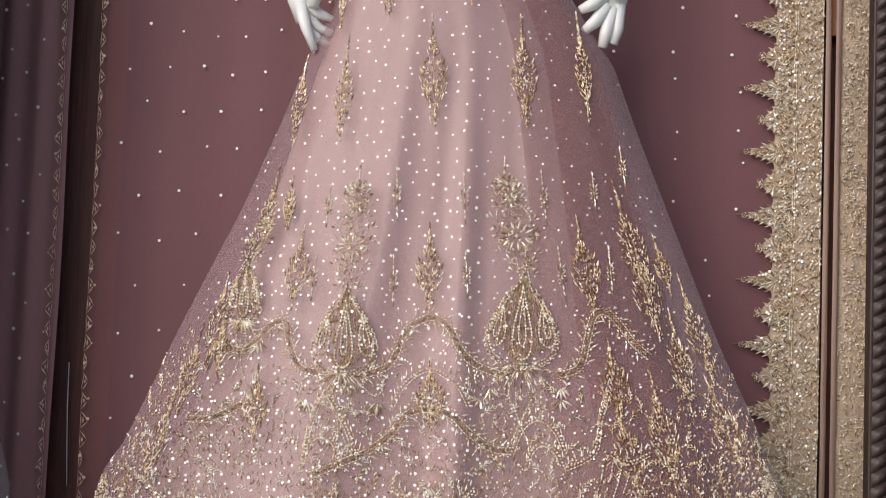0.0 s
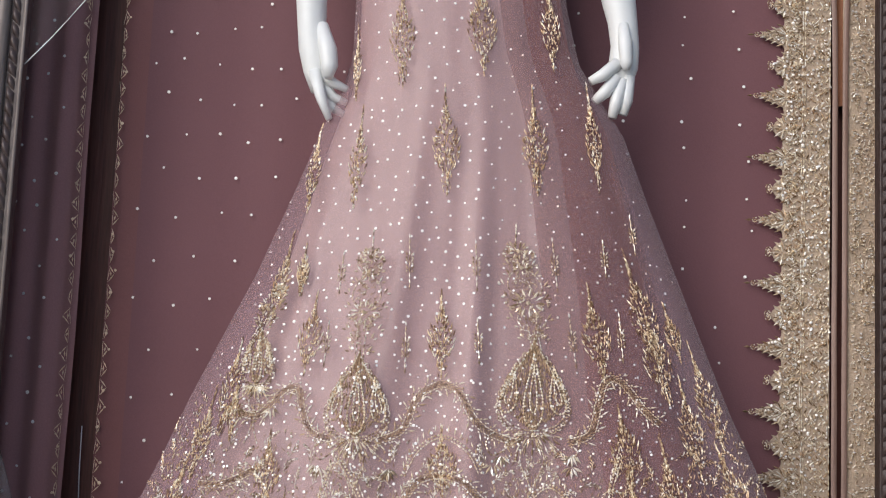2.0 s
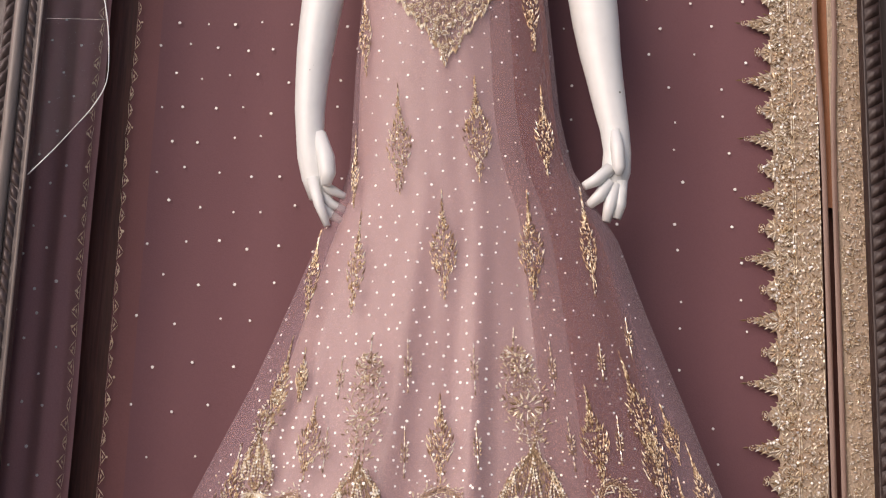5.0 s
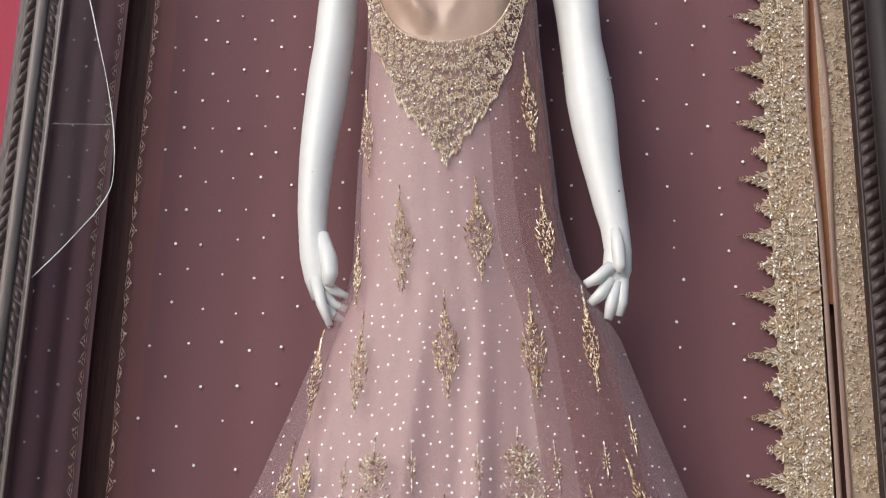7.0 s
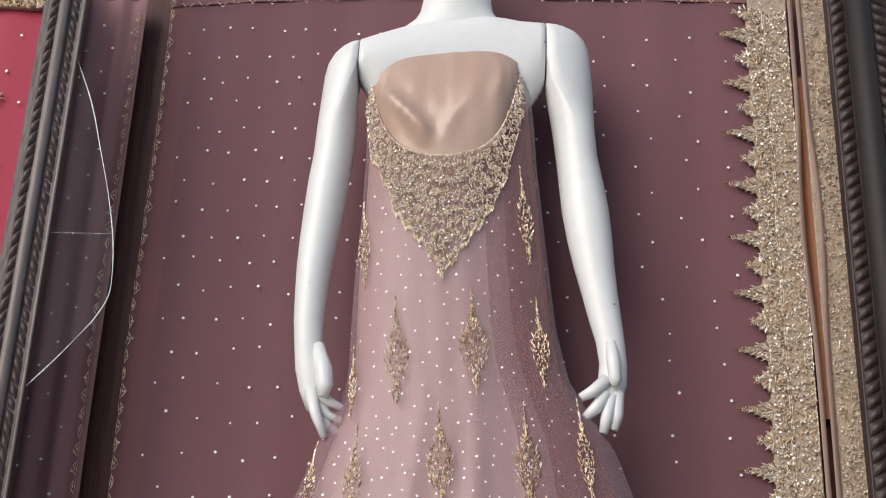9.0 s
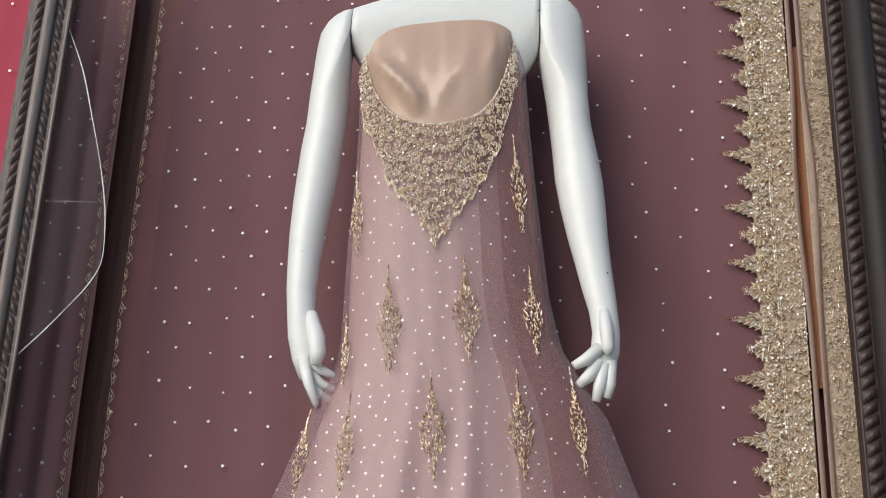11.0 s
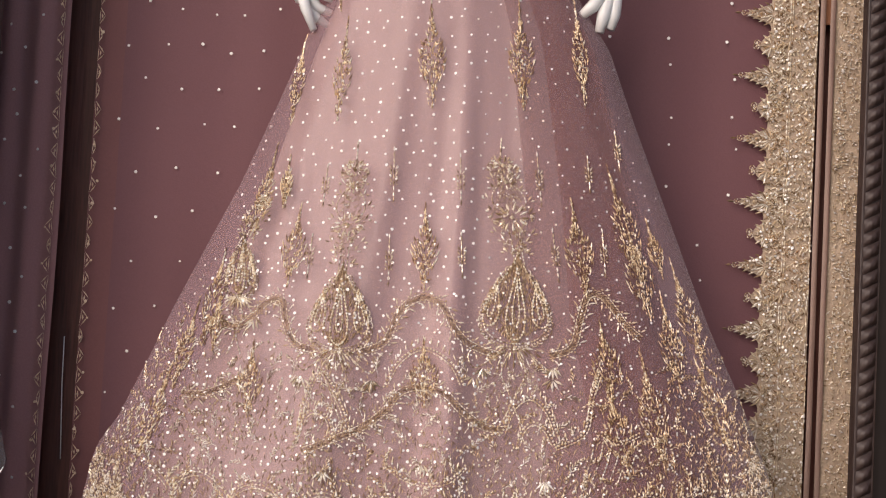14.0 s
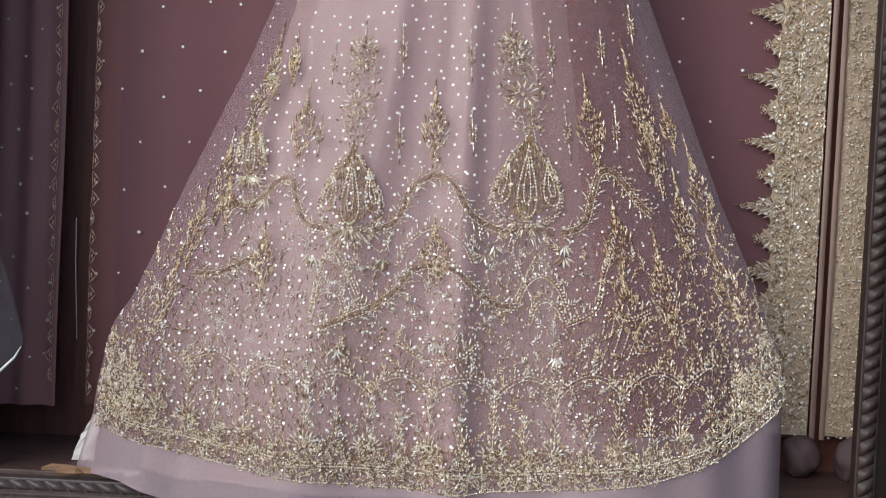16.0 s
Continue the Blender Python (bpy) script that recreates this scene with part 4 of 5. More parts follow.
M_PAISLEY = material("tan_thread_work", (0.36, 0.25, 0.16), 0.5, 0.1, vary=0.25, scale=60, bump=0, island=[(0.36, 0.24, 0.14), (0.52, 0.38, 0.25), (0.20, 0.12, 0.07)])
# darker copy of the gold beads, for sprays on the shaded flank
M_SHADED_GOLD = material("shaded_gold_bead", (0.5, 0.36, 0.22), 0.32, 0.3, vary=0.1, bump=0, island=[(0.46, 0.32, 0.18), (0.66, 0.50, 0.32), (0.20, 0.11, 0.06), (0.90, 0.80, 0.62)])
M_CREAM = material("cream_gold_bead", (0.8, 0.7, 0.5), 0.26, 0.15, vary=0.1, bump=0, island=[(0.84, 0.72, 0.54), (0.93, 0.85, 0.70), (0.62, 0.46, 0.30), (0.97, 0.92, 0.82), (0.84, 0.72, 0.53)])


def stitch(b, x, z, tx, tz, length, width, lift=0.0016):
    p, n = gown_at(x, z)
    b.bead(p + n * lift, n, Vector((tx, 0, tz)), length * 1.05, width * 1.32, width * 0.8)


def near_motif(x, z):
    """How close a spot lies to a paisley or a vine: 0 on it, 1 well away."""
    d = 1.0
    for cx, cz, w, h, tx, tz in PAISLEYS:
        d = min(d, max(abs(x - cx) / (w * 0.75), abs(z - cz) / (h * 0.75)))
        if cz < z < tz:
            d = min(d, abs(x - (cx + (tx - cx) * (z - cz) / (tz - cz))) / (w * 0.4))
    for line in VINES:
        for vx, vz in line:
            d = min(d, math.hypot(x - vx, z - vz) / 0.022)
    return d


def cord(b, pts, width, gap=0.0, shift=0.0):
    """A couched row of beads along a line, set off to one side by shift."""
    for (x0, z0), (x1, z1) in zip(pts, pts[1:]):
        dx, dz = x1 - x0, z1 - z0
        ln = math.hypot(dx, dz)
        if ln < 1e-5:
            continue
        stitch(b, (x0 + x1) / 2 - dz / ln * shift, (z0 + z1) / 2 + dx / ln * shift, dx, dz, ln * (1.05 - gap), width)


def even(pts, step):
    """The same line in even steps."""
    out, left = [pts[0]], step
    for (x0, z0), (x1, z1) in zip(pts, pts[1:]):
        ln = math.hypot(x1 - x0, z1 - z0)
        at = 0.0
        while ln - at >= left:
            at += left
            out.append((x0 + (x1 - x0) * at / ln, z0 + (z1 - z0) * at / ln))
            left = step
        left -= ln - at
    return out


def buti(tx, tz, fx, fz, w):
    """A leaf spray: a fine spike above, short strokes and seed beads that swell in the middle, a drop below."""
    b = Beads()
    ax, az = tx - fx, tz - fz
    ln = math.hypot(ax, az)
    ax, az = ax / ln, az / ln
    sx, sz = az, -ax

    def half(u):
        if u < 0.22:
            return w * (0.12 + 0.10 * math.sin(u / 0.22 * math.pi))
        if u < 0.66:
            return w * (0.16 + 0.36 * math.sin((u - 0.22) / 0.44 * math.pi) ** 0.7)
        return w * max(0.05, 0.20 * (1 - (u - 0.66) / 0.26))

    def at(u, o):
        return fx + ax * ln * u + sx * o, fz + az * ln * u + sz * o

    n = int(70 + ln * w * 36000)
    for i in range(n):
        u = random.betavariate(2.2, 2.4)
        o = random.uniform(-1, 1) * half(u)
        x, z = at(u, o)
        lean = o / (w + 1e-6) * 1.0
        if random.random() < 0.62:
            stitch(b, x, z, ax + sx * lean, az + sz * lean, random.uniform(0.0045, 0.0085), 0.0015)
        else:
            stitch(b, x, z, ax, az, 0.0026, 0.0024, 0.0022)
    # outline strokes that open like a bud
    for q in (-1, 1):
        for u in (0.26, 0.34, 0.42, 0.50, 0.58, 0.66):
            x, z = at(u, q * half(u) * 1.05)
            stitch(b, x, z, ax + q * sx * 0.35, az + q * sz * 0.35, 0.012, 0.0018)
    for i in range(8):
        x, z = at(0.70 + 0.042 * i, 0)
        stitch(b, x, z, ax, az, 0.009, 0.0020)
        x, z = at(0.01 + 0.025 * i, 0)
        stitch(b, x, z, ax, az, 0.0055, 0.0020)
    for u in (0.30, 0.44, 0.56):
        x, z = at(u, random.uniform(-0.2, 0.2) * w)
        p, nn = gown_at(x, z)
        b.sequin(p + nn * 0.0032, nn, 0.0017, 0.4)
    b.make("leaf_spray", M_SHADED_GOLD if fx > 0.17 and fz < 1.7 else M_GOLD, GOWN, "gold bead leaf spray", "")


def sprig(tx, tz, fx, fz):
    b = Beads()
    for i in range(10):
        u = i / 9
        stitch(b, fx + (tx - fx) * u, fz + (tz - fz) * u, tx - fx, tz - fz, 0.008, 0.002)
    for k, u in ((1, 0.5), (2, 0.35), (3, 0.62)):
        for q in (-1, 1):
            x, z = fx + (tx - fx) * u, fz + (tz - fz) * u
            stitch(b, x + q * 0.0038, z + 0.002, q * 0.6, 1, 0.008, 0.0017)
            stitch(b, x + q * 0.004, z - 0.003, q, -0.4, 0.0036, 0.0024)
    b.make("sprig", M_ANTIQUE, GOWN, "small beaded sprig", "stuff")


def teardrop(cx, cz, w, h, lean=0.0, n=40):
    pts = []
    for i in range(n + 1):
        t = 2 * math.pi * i / n
        v = (1 - math.cos(t)) / 2
        x = 0.56 * w * math.sin(t) * (math.sin(t / 2) ** 2.0)
        pts.append((cx + x + lean * (1 - v), cz + h / 2 - h * v))
    return pts


def paisley(cx, cz, w, h, tx, tz):
    """A bulb of nested drops with scrolls, its leafy column above and its calyx and stem below."""
    b = Beads()
    # scrolled shell: two couched lines with curled leaves along them
    for ww, wide in ((1.0, 0.0020),):
        cord(b, even(teardrop(cx, cz, w * ww * 1.2, h * (0.5 + 0.5 * ww)), 0.0042), wide)
    shell = even(teardrop(cx, cz - h * 0.01, w * 1.28, h * 1.04), 0.0085)
    for i, (x, z) in enumerate(shell):
        if z < cz + h * 0.32:
            r = 0.0042 * random.uniform(0.7, 1.1)
            for k in range(5):
                t = math.atan2(z - cz, x - cx) + (k - 2) * 0.75 * (1 if i % 2 else -1)
                stitch(b, x + r * math.cos(t), z + r * math.sin(t), -math.sin(t), math.cos(t), 0.0042, 0.0016)
            stitch(b, x, z, 0, 1, 0.003, 0.003)
    # three bright drops inside: a tall one between two that lean to it
    drops = Beads()
    for off, ww, hh, lean in ((0.0, 0.36, 0.80, 0.0), (-0.36, 0.30, 0.52, 0.10), (0.36, 0.30, 0.52, -0.10)):
        for s, wide in ((1.0, 0.0030), (0.36, 0.0022)):
            cord(drops, even(teardrop(cx + off * w, cz - h * 0.06, w * ww * s, h * hh * (0.45 + 0.55 * s), lean * w), 0.0044), wide)
    drops.make("paisley_heart", M_CREAM, GOWN, "bright cream drops inside a paisley")
    fill = Beads()
    for _ in range(int(w * h * 100000)):
        u = random.random()
        half = 0.6 * w * math.sin(math.pi * min(1, 0.05 + 0.95 * u)) * math.sin(math.pi / 2 * min(1, u * 1.05)) ** 1.2
        x = cx + half * random.uniform(-1, 1)
        stitch(fill, x, cz + h / 2 - h * u, (x - cx) / w * 1.2 * (0.6 - u) + random.uniform(-0.5, 0.5), -1, 0.0055, 0.0013, 0.0003)
    fill.make("paisley_filling", M_PAISLEY, GOWN, "tan gold thread ground of a paisley", "stuff")
    # slim column: twin stems, a beaded flower, a lyre of scrolls and a plume
    top = cz + h * 0.45
    span = tz - top

    def on(u, o=0.0):
        return cx + (tx - cx) * u + o * w, top + span * u

    for q in (-1, 1):
        cord(b, even(smooth_line([on(-0.15, q * 0.07), on(0.12, q * 0.06), on(0.26, q * 0.10), on(0.32, q * 0.22)]), 0.0045), 0.0018)
        cord(b, even(smooth_line([on(0.40, q * 0.05), on(0.48, q * 0.22), on(0.60, q * 0.20), on(0.70, q * 0.06), on(0.78, q * 0.05)]), 0.0045), 0.0018)
        cord(b, even(smooth_line([on(0.74, q * 0.04), on(0.80, q * 0.18), on(0.86, q * 0.22), on(0.88, q * 0.14)]), 0.0045), 0.0017)
        for u, o in ((0.05, 0.16), (0.16, 0.17), (0.24, 0.26), (0.44, 0.28), (0.56, 0.30), (0.66, 0.20), (0.76, 0.18), (0.86, 0.16), (0.93, 0.09)):
            x, z = on(u, q * o)
            stitch(b, x, z, q * 0.7, 1, 0.0105, 0.0022)
            stitch(b, x + q * 0.004, z - 0.004, q, 0.25, 0.0065, 0.0022)
    for u, r, n in ((0.36, 0.24, 13), (0.70, 0.13, 9), (0.86, 0.14, 9)):
        x, z = on(u)
        for i in range(n):
            t = 2 * math.pi * i / n
            stitch(b, x + w * r * 0.75 * math.cos(t), z + w * r * 0.6 * math.sin(t), math.cos(t), math.sin(t), w * r * 0.55, 0.0026, 0.0026)
        stitch(b, x, z, 0, 1, 0.0065, 0.0060, 0.003)

    def column(x, z):
        u = (z - top) / span
        return 0.02 <= u <= 0.95 and abs(x - (cx + (tx - cx) * u)) < w * (0.16 + 0.14 * math.exp(-((u - 0.36) / 0.1) ** 2) + 0.08 * math.exp(-((u - 0.82) / 0.08) ** 2))
    ground = Beads()
    sprinkle(ground, column, int(span * w * 21000), cx - w, cx + w, top, tz, gown_at, 0.005, 0.0012)
    ground.make("column_ground", M_PAISLEY, GOWN, "tan gold thread ground above a paisley", "stuff")
    curls(b, column, int(span * w * 5200), cx - w, cx + w, top, tz, gown_at, 0.0034, 0.0014)
    for i in range(7):
        stitch(b, tx, tz - 0.014 + 0.005 * i, 0, 1, 0.007, 0.0022)
    # calyx and stem
    base = cz - h * 0.52
    for i in range(11):
        t = math.pi * (0.06 + 0.88 * i / 10)
        for r in (0.2, 0.36):
            stitch(b, cx + w * r * math.cos(t), base - w * r * 0.7 * math.sin(t), math.cos(t), -math.sin(t) * 1.2, 0.013, 0.0022)
    for q in (-1, 1):
        cord(b, even(smooth_line([(cx, base), (cx + q * w * 0.16, base - h * 0.28), (cx + q * w * 0.02, base - h * 0.6), (cx + q * w * 0.24, base - h * 0.95)]), 0.0048), 0.0020)
        cord(b, even(smooth_line([(cx + q * w * 0.18, base - h * 0.05), (cx + q * w * 0.5, base - h * 0.25), (cx + q * w * 0.62, base - h * 0.12), (cx + q * w * 0.5, base)]), 0.0048), 0.0020)
        for a in range(5):
            t = -0.5 - 0.5 * a
            stitch(b, cx + q * (w * 0.52 + 0.010 * math.cos(t)), base - h * 0.32 + 0.011 * math.sin(t), q * math.cos(t), math.sin(t), 0.014, 0.0028)
    curls(b, lambda x, z: abs(x - cx) < w * 0.42 and base - h * 0.55 < z < base, int(w * h * 4200), cx - w / 2, cx + w / 2, base - h * 0.55, base, gown_at, 0.0034, 0.0014)
    b.make("paisley", M_ANTIQUE, GOWN, "nested drop paisley in silver and gold beads")


def vine(pts, width=0.0042):
    """A slim worked band between couched cords, edged with seed beads and small leaves."""
    line = even(smooth_line(pts), 0.0046)
    ground, b = Beads(), Beads()
    for s in (-width, width):
        cord(b, line, 0.0016, shift=s)
    cord(ground, line, 0.0022)
    for i in range(1, len(line) - 1):
        (x0, z0), (x1, z1) = line[i - 1], line[i + 1]
        dx, dz = x1 - x0, z1 - z0
        ln = math.hypot(dx, dz)
        dx, dz = dx / ln, dz / ln
        x, z = line[i]
        for q in (-1, 1):
            stitch(ground, x - dz * q * width * 0.5, z + dx * q * width * 0.5, dx - dz * 0.8 * q, dz + dx * 0.8 * q, 0.006, 0.0015, 0.0004)
            if i % 2:
                stitch(b, x - dz * q * width * 1.7, z + dx * q * width * 1.7, -dz, dx, 0.0032, 0.0028)
            if i % 4 == (0 if q > 0 else 2):
                stitch(b, x - dz * q * width * 2.6, z + dx * q * width * 2.6, dx * 0.7 - dz * q, dz * 0.7 + dx * q, 0.0105, 0.0020)
    ground.make("vine_ground", M_PAISLEY, GOWN, "tan thread ground of a vine", "stuff")
    b.make("vine", M_CREAM, GOWN, "couched silver and cream vine")


def arch(pts):
    """A bowed row of seed beads under a couched cord, with strokes standing on it."""
    b = Beads()
    line = even(smooth_line(pts), 0.0046)
    cord(b, line, 0.0018, shift=-0.004)
    for i, (x, z) in enumerate(line):
        stitch(b, x, z, 0, 1, 0.0036, 0.0032)
        if i % 2:
            stitch(b, x, z + 0.010, random.uniform(-0.35, 0.35), 1, 0.0095, 0.0019)
    b.make("arch", M_CREAM, GOWN, "arched row of seed beads")


def yoke():
    """The dense pointed breast panel below the neckline."""
    def low(x):
        xs = (-0.190, -0.181, -0.150, -0.135, -0.086, -0.059, -0.026, 0.007, 0.033, 0.046, 0.058)
        zs = (2.43, 2.355, 2.290, 2.243, 2.186, 2.140, 2.193, 2.242, 2.305, 2.362, 2.43)
        return float(np.interp(x, xs, zs)) + 0.005 * math.sin(x * 330)
    b = Beads()

    def inside(x, z):
        return low(x) < z < neckline(x) - 0.002 and z < 2.505
    under = Beads()
    sprinkle(under, inside, 1100, -0.192, 0.060, 2.13, 2.5, gown_at, 0.006, 0.0014)
    under.make("yoke_ground", M_PAISLEY, GOWN, "tan thread ground of the breast embroidery", "stuff")
    # scrolls in tiers that echo the pointed outline, larger in the heart
    for row in range(7):
        u = (row + 0.5) / 7
        x = -0.185
        while x < 0.056:
            z = neckline(x) - 0.006 + (low(x) - neckline(x) + 0.006) * u
            if z < 2.5:
                r = 0.0052 * random.uniform(0.75, 1.15)
                a0, way = random.uniform(0, 6.3), random.choice((-1, 1))
                for k in range(9):
                    t = a0 + way * k * 0.62
                    rr = r * (1 - 0.07 * k)
                    stitch(b, x + rr * math.cos(t), z + rr * math.sin(t), -math.sin(t), math.cos(t), 0.0046, 0.0017, 0.003)
                stitch(b, x, z, 0, 1, 0.003, 0.003, 0.003)
            x += random.uniform(0.0105, 0.0135)
    curls(b, inside, 420, -0.192, 0.060, 2.13, 2.5, gown_at, 0.0042, 0.0016, 0.0035)
    # hanging bugles, close near the neckline and the point
    sprinkle(b, inside, 950, -0.192, 0.060, 2.13, 2.5, gown_at, 0.0085, 0.0017, lambda x, z: 1.57 + random.gauss(0, 0.35) + (x + 0.06) * 2.2)
    for k in range(150):
        x = -0.188 + 0.244 * k / 149
        z = neckline(x) - 0.002
        if z < 2.5:
            d = neckline(x + 0.002) - neckline(x - 0.002)
            stitch(b, x, z, 0.004, d, 0.006, 0.0022, 0.003)
        lo = low(x)
        if lo < 2.44:
            stitch(b, x, lo - 0.004 * abs(math.sin(k * 0.7)), 0.2 * math.sin(k), 1, 0.010, 0.0022, 0.002)
    b.make("yoke_embroidery", M_CREAM, GOWN, "dense antique gold breast embroidery ending in a point")
    b = Beads()
    for _ in range(420):
        x = random.uniform(-0.18, 0.05)
        z = random.uniform(2.14, 2.45)
        if inside(x, z):
            p, n = gown_at(x, z)
            b.sequin(p + n * 0.004, n, random.uniform(0.0010, 0.0018), 0.45)
    b.make("sequin_scatter", M_SEQUIN, GOWN, kind="stuff")


def half_width(z):
    cx, w, _, _ = section(z)
    return cx, w


def hem_band():
    """The dense worked hem with its couched line, fans and spires, and the scalloped line above them."""
    b, under = Beads(), Beads()

    def inside(x, z):
        cx, w = half_width(z)
        side = max(0.0, abs(x - cx) / w - 0.74) * 0.42
        return abs(x - cx) < w * 0.975 and hem_z(x) < z < hem_z(x) + 0.046 + side + 0.012 * math.sin(x * 153) + 0.010 * noise.noise(Vector((x * 30, z * 30, 2)))
    sprinkle(under, inside, 3000, -0.51, 0.47, 1.1, 1.36, gown_at, 0.006, 0.0014)
    under.make("hem_ground", M_PAISLEY, GOWN, "tan bead ground of the hem", "stuff")
    curls(b, inside, 1150, -0.51, 0.47, 1.1, 1.36, gown_at, 0.0050, 0.0016, 0.003)
    sprinkle(b, inside, 1900, -0.51, 0.47, 1.1, 1.36, gown_at, 0.0085, 0.0018, lambda x, z: 1.57 + random.gauss(0, 0.8))
    for i in range(420):
        x = -0.47 + 0.92 * i / 419
        slope = (hem_z(x + 0.002) - hem_z(x - 0.002)) / 0.004
        for up in (0.001, 0.022, 0.026):
            stitch(b, x, hem_z(x) + up, 1, slope, 0.0036, 0.0018, 0.003)
    # spires: tall ones with a petalled fan at the foot, lower ones between
    for k in range(-11, 11):
        x = -0.036 + k * 0.041
        cx, w = half_width(1.17)
        if abs(x - cx) > w * 0.9:
            continue
        foot = hem_z(x) + 0.046
        tall = k % 2 == 0
        high = 0.080 if tall else 0.046
        if tall:
            for r, n in ((0.010, 7), (0.018, 11)):
                for i in range(n):
                    t = math.pi * (0.04 + 0.92 * i / (n - 1))
                    stitch(b, x + r * math.cos(t), foot + r * math.sin(t), math.cos(t), math.sin(t), 0.0095, 0.0021, 0.002)
            for i in range(8):
                t = 2 * math.pi * i / 8
                stitch(b, x + 0.004 * math.cos(t), foot + 0.002 + 0.004 * math.sin(t), math.cos(t), math.sin(t), 0.0035, 0.003, 0.003)
        for i in range(int(high / 0.0065)):
            z = foot + 0.012 + i * 0.0065
            u = i * 0.0065 / high
            wide = 0.0085 * (1 - u) * (0.55 + 0.45 * math.cos(i * 2.1)) + 0.0015
            stitch(b, x, z, 0, 1, 0.0065, 0.0022, 0.002)
            for q in (-1, 1):
                stitch(b, x + q * wide, z, q * 0.55, 1, 0.0080, 0.0018, 0.002)
                if random.random() < 0.5:
                    stitch(b, x + q * (wide + 0.003), z - 0.002, 0, 1, 0.0028, 0.0026, 0.002)
    b.make("hem_band", M_ANTIQUE, GOWN, "dense silver-gold bead hem with small spires")
    b = Beads()
    line = []
    for i in range(400):
        x = -0.40 + 0.74 * i / 399
        line.append((x, 1.226 + 0.03 * ((x + 0.05) / 0.4) ** 2 + 0.026 * abs(math.sin((x + 0.036) * 37.6)) ** 0.8))
    for s in (-0.0025, 0.0025):
        cord(b, even(line, 0.005), 0.0016, shift=s)
    for i, (x, z) in enumerate(even(line, 0.0062)):
        stitch(b, x, z + 0.007, random.uniform(-0.3, 0.3), 1, 0.0040, 0.0030)
        if i % 3 == 0:
            stitch(b, x, z + 0.016, random.uniform(-0.4, 0.4), 1, 0.0110, 0.0019)
    b.make("scallop_line", M_CREAM, GOWN, "scalloped couched cord above the hem")


def frond(b, x, z, turn, length, bend):
    """A curved stem with paired leaf strokes and a bead at its tip."""
    n = max(4, int(length / 0.0052))
    t = turn
    for i in range(n):
        u = i / (n - 1)
        dx, dz = math.cos(t), math.sin(t)
        stitch(b, x, z, dx, dz, 0.0056, 0.0012)
        if i:
            for q in (-1, 1):
                a = t + q * (0.75 - 0.25 * u)
                r = 0.0062 * (1.1 - 0.6 * u)
                stitch(b, x + r * 0.7 * math.cos(a), z + r * 0.7 * math.sin(a), math.cos(a), math.sin(a), r * 1.1, 0.0014)
        x, z = x + dx * 0.0052, z + dz * 0.0052
        t += bend / n
    stitch(b, x, z, 1, 0, 0.0034, 0.0032)


def ground_work():
    """Fronds, seed beads and fine thread between the large motifs, thicker towards the hem and the sides."""
    def fill(x, z):
        """How thickly the cloth is worked at a spot, 0 to 1."""
        cx, w = half_width(z)
        u = abs(x - cx) / w
        if u > 0.965 or z < hem_z(x) + 0.03:
            return 0.0
        side = max(0.0, u - 0.66) * 1.5
        gap = 0.35 if 1.165 < z < 1.225 and u < 0.75 else 1.0
        return gap * max(0.0, min(1.0, (1.455 - z) / 0.12 * 0.6 + side * (1.0 if z < 1.68 else 0.0)))

    placed = []
    silver, gold = Beads(), Beads()
    for _ in range(9000):
        z = 1.13 + 0.55 * random.random() ** 1.3
        cx, w = half_width(z)
        x = cx + w * random.uniform(-0.965, 0.965)
        f = fill(x, z)
        if f < 0.12 or random.random() > f or near_motif(x, z) < 0.7:
            continue
        if any(abs(x - a) < 0.022 and math.hypot(x - a, z - c) < 0.0205 for a, c in placed):
            continue
        placed.append((x, z))
        lean = (x - cx) / w * 0.5
        b = gold if (x > cx + 0.42 * w) or noise.noise(Vector((x * 9, z * 9, 3))) > 0.12 else silver
        frond(b, x, z - 0.008, math.pi / 2 - lean + random.choice((-1, 1)) * random.uniform(0.0, 1.0), random.uniform(0.018, 0.034), random.uniform(-1.8, 1.8))
    silver.make("frond_embroidery", M_SILVER, GOWN, "fine silver fronds between the motifs", "stuff")
    gold.make("frond_embroidery", M_GOLD, GOWN, "fine gold fronds between the motifs", "stuff")
    threads, seeds = Beads(), Beads()
    made = 0
    while made < 7500:
        z = 1.13 + 0.55 * random.random() ** 1.3
        cx, w = half_width(z)
        x = cx + w * random.uniform(-0.965, 0.965)
        f = fill(x, z) * (0.55 + 0.9 * noise.noise(Vector((x * 12, z * 12, 7))))
        if random.random() > f:
            made += 0.05
            continue
        made += 1
        stitch(threads, x, z, random.gauss(0, 0.6), 1, 0.0075, 0.0012, 0.0006)
        if random.random() < 0.25:
            stitch(seeds, x, z, 1, 0, 0.0030, 0.0028, 0.002)
    threads.make("thread_filling", M_PAISLEY, GOWN, "fine tan thread filling", "stuff")
    seeds.make("seed_bead_scatter", M_CREAM, GOWN, "tiny seed beads", "stuff")


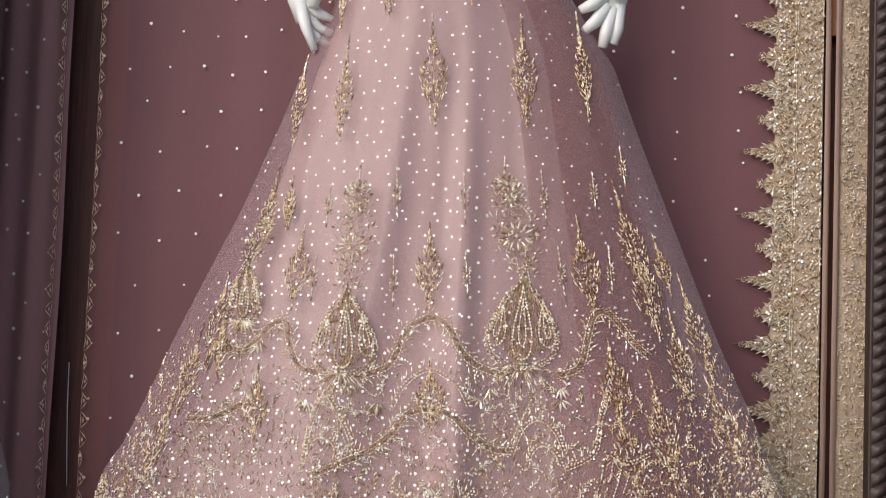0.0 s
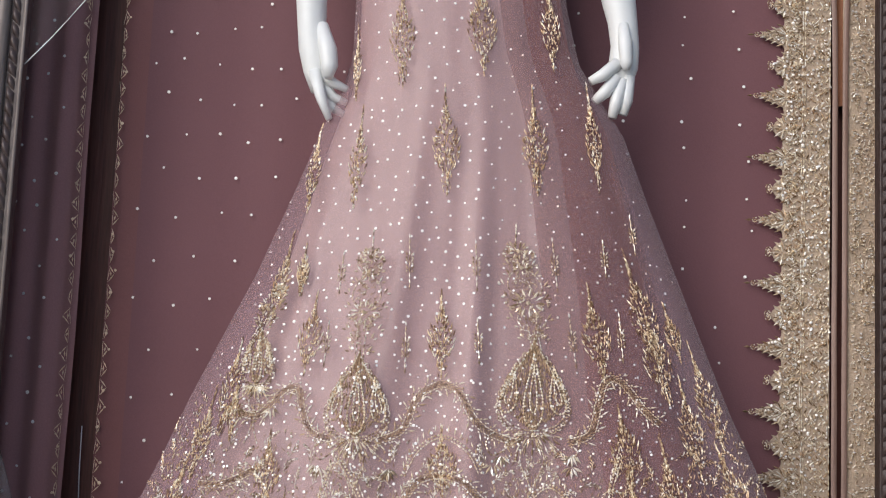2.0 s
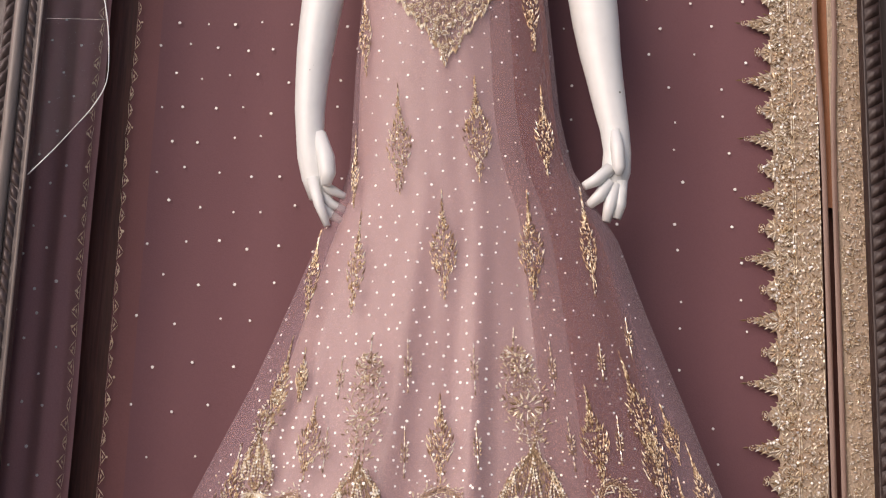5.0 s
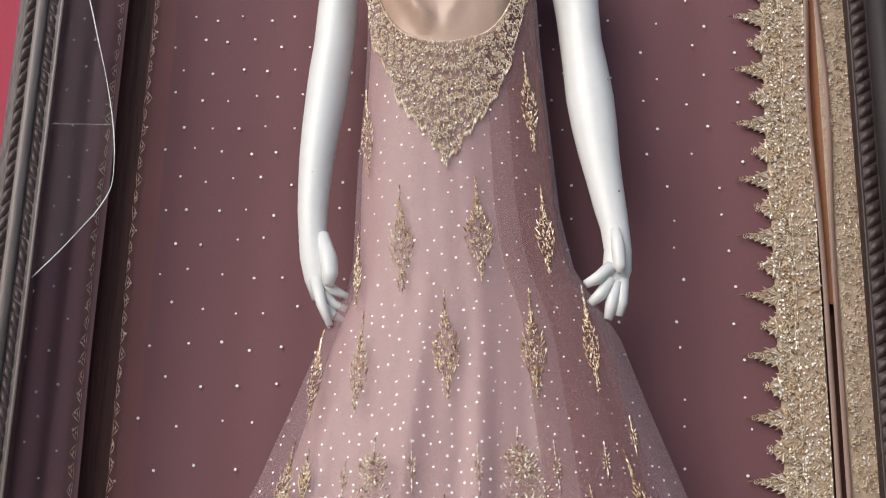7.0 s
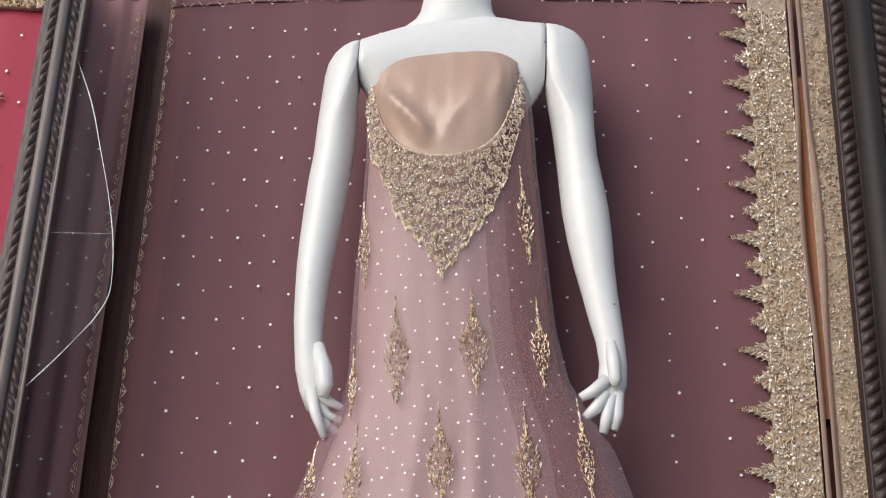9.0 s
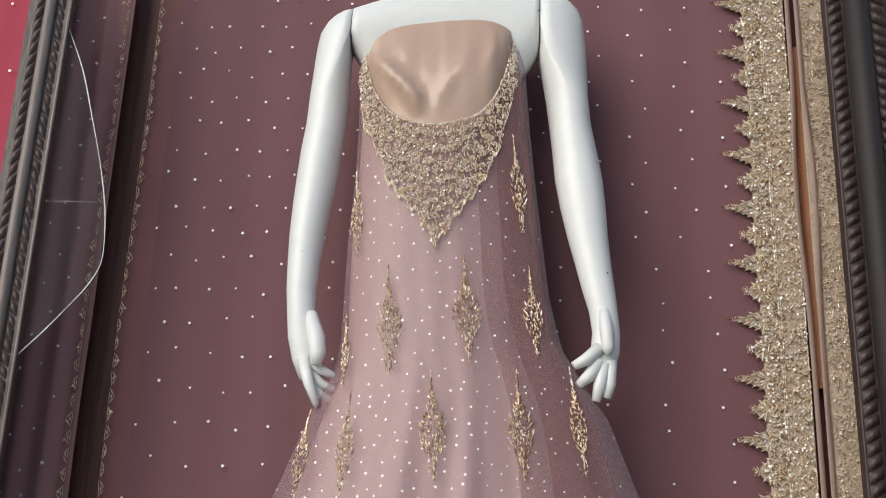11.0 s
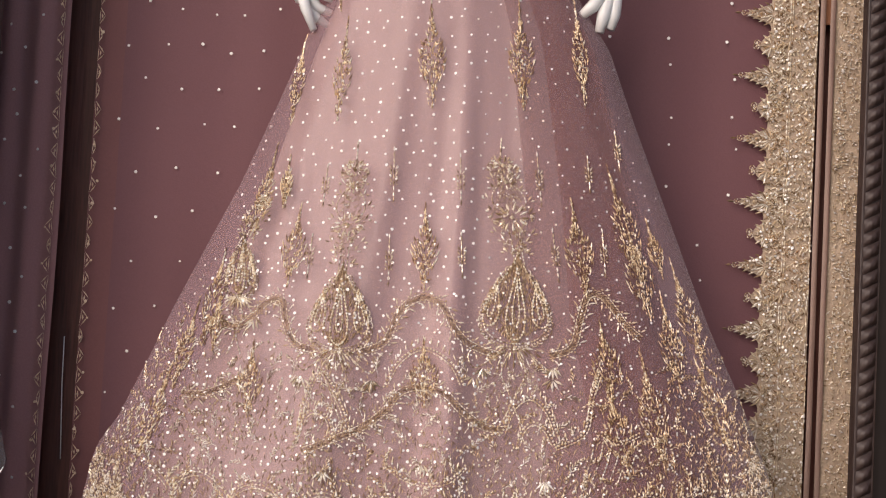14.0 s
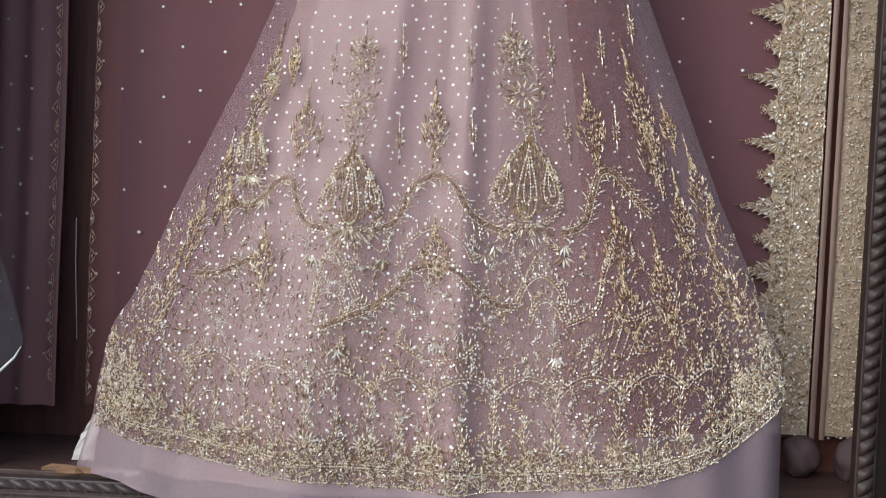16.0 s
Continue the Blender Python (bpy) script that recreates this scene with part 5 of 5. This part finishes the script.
def fans():
    """Small open fans and the veined leaf low on the skirt."""
    b = Beads()
    for x, z in ((0.037, 1.428), (0.131, 1.432), (-0.205, 1.405), (-0.108, 1.405), (0.126, 1.285), (-0.165, 1.285), (-0.036, 1.300)):
        for i in range(5):
            t = -math.pi / 2 + (i - 2) * 0.42
            stitch(b, x + 0.009 * math.cos(t), z + 0.009 * math.sin(t), math.cos(t), math.sin(t), 0.0155, 0.0028)
    for i in range(6):
        x = 0.178 + i * 0.011
        cord(b, even(smooth_line([(x + 0.010, 1.345 - 0.004 * i), (x + 0.006, 1.315), (x - 0.004, 1.285)]), 0.0048), 0.0018)
    b.make("fan_embroidery", M_SILVER, GOWN, "small open fans of silver bugles", "stuff")


def seed_sequins():
    b = Beads()
    for _ in range(900):
        z = 1.12 + 0.42 * random.random() ** 1.5
        cx, w = half_width(z)
        x = cx + w * random.uniform(-0.95, 0.95)
        if z > hem_z(x):
            p, n = gown_at(x, z)
            b.sequin(p + n * 0.0025, n, random.uniform(0.0011, 0.0020), 0.4)
    b.make("sequin_scatter", M_SEQUIN, GOWN, "tiny seed sequins over the lower embroidery", "stuff")


def gown_dots():
    b, dim = Beads(), Beads()
    # the half turned from the sun gets a duller colour for its shade
    z, j = 1.15, 0
    while z < 2.30:
        cx, w = half_width(z)
        dx = 0.0190 if z < 1.72 else 0.0225 if z < 1.92 else 0.029
        x = cx - w * 0.96 + (dx / 2 if j % 2 else 0)
        while x < cx + w * 0.96:
            px, pz = x + random.uniform(-0.3, 0.3) * dx, z + random.uniform(-0.3, 0.3) * dx
            edge = abs(px - cx) / w
            keep = 0.96
            if edge > 0.8:
                keep *= 0.5
            if px > cx + 0.4 * w:
                keep *= 0.65
            if random.random() < keep and hem_z(px) + 0.05 < pz:
                p, n = gown_at(px, pz)
                (b if px < cx + 0.12 * w else dim).sequin(p + n * 0.0012, n, 0.0020 * random.uniform(0.8, 1.2) * (0.8 if px > cx + 0.12 * w else 1), 0.2)
            x += dx
        z += 0.0170 if z < 1.72 else 0.0195 if z < 1.92 else 0.024
        j += 1
    b.make("sequin_scatter", M_DOT, GOWN, "small round silver sequins", "stuff")
    dim.make("sequin_scatter", M_SEQUIN, GOWN, "small round silver sequins, toned down on the shaded half", "stuff")


yoke()
for row in BUTI_UPPER + BUTI_LOWER:
    buti(*row)
for row in SPRIGS:
    sprig(*row)
for row in PAISLEYS:
    paisley(*row)
for row in VINES:
    vine(row)
for row in ARCHES:
    arch(row)
hem_band()
ground_work()
fans()
seed_sequins()
gown_dots()


def scraps():
    """Torn paper and splintered wood on the chipped sill."""
    for i, (x, y, w, a) in enumerate(((-0.475, -0.222, 0.036, 20), (-0.445, -0.226, 0.03, -15))):
        bm = bmesh.new()
        bmesh.ops.create_grid(bm, x_segments=5, y_segments=4, size=0.5)
        for v in bm.verts:
            v.co = Vector((v.co.x * w, v.co.y * w * 0.5, 0.004 + 0.006 * noise.noise(v.co * 4 + Vector((i, 0, 0))) + 0.004 * abs(v.co.x)))
        r = bmesh.ops.extrude_face_region(bm, geom=bm.faces[:])
        for v in r["geom"]:
            if isinstance(v, bmesh.types.BMVert):
                v.co.z -= 0.0012
        ob = tagged(new("paper_scrap", mesh("paper_scrap", bm, M_PAPER)), "crumpled white paper scrap on the platform edge", "paper", "scraps on the platform")
        ob.matrix_world = pose(x, y, FLOOR + 0.001, 0, 0, a)
    for i, (x, y, ln, a) in enumerate(((-0.545, -0.213, 0.055, 3), (-0.515, -0.222, 0.06, -4), (-0.49, -0.216, 0.05, 9), (-0.53, -0.226, 0.035, -2))):
        bm = tube(bmesh.new(), [(-ln / 2, 0, 0.002), (-ln / 4, 0.001, 0.004), (ln / 4, -0.001, 0.004), (ln / 2, 0, 0.0015)], [(0.003, 0.003), (0.006, 0.003), (0.005, 0.003), (0.001, 0.001)], 6)
        ob = tagged(new("wood_splinter", mesh("wood_splinter", bm, M_RAW)), "raw splinter of broken wood on the sill", "splinter", "scraps on the platform")
        ob.matrix_world = pose(x, y, FLOOR, 0, 0, a)

    # a torn white sheet that sticks out beside the hem
    bm = bmesh.new()
    rows = []
    for j in range(13):
        v = j / 12
        x = -0.534 + 0.012 * v * v + 0.012 * v
        wide = 0.016 * (1 - v) ** 0.5 + 0.002
        rows.append([Vector((x - wide * (1 - u) + 0.003 * noise.noise(Vector((v * 9, u, 3))), -0.150 + 0.004 * noise.noise(Vector((v * 6, u * 3, 1))), FLOOR + 0.002 + 0.075 * v)) for u in (0.0, 0.33, 0.66, 1.0, 1.8)])
    loft(bm, rows, close=False)
    r = bmesh.ops.extrude_face_region(bm, geom=bm.faces[:])
    for v in r["geom"]:
        if isinstance(v, bmesh.types.BMVert):
            v.co.y += 0.001
    tagged(new("torn_paper", mesh("torn_paper", bm, M_PAPER)), "torn white paper sheet standing behind the gown's hem", "paper")


scraps()
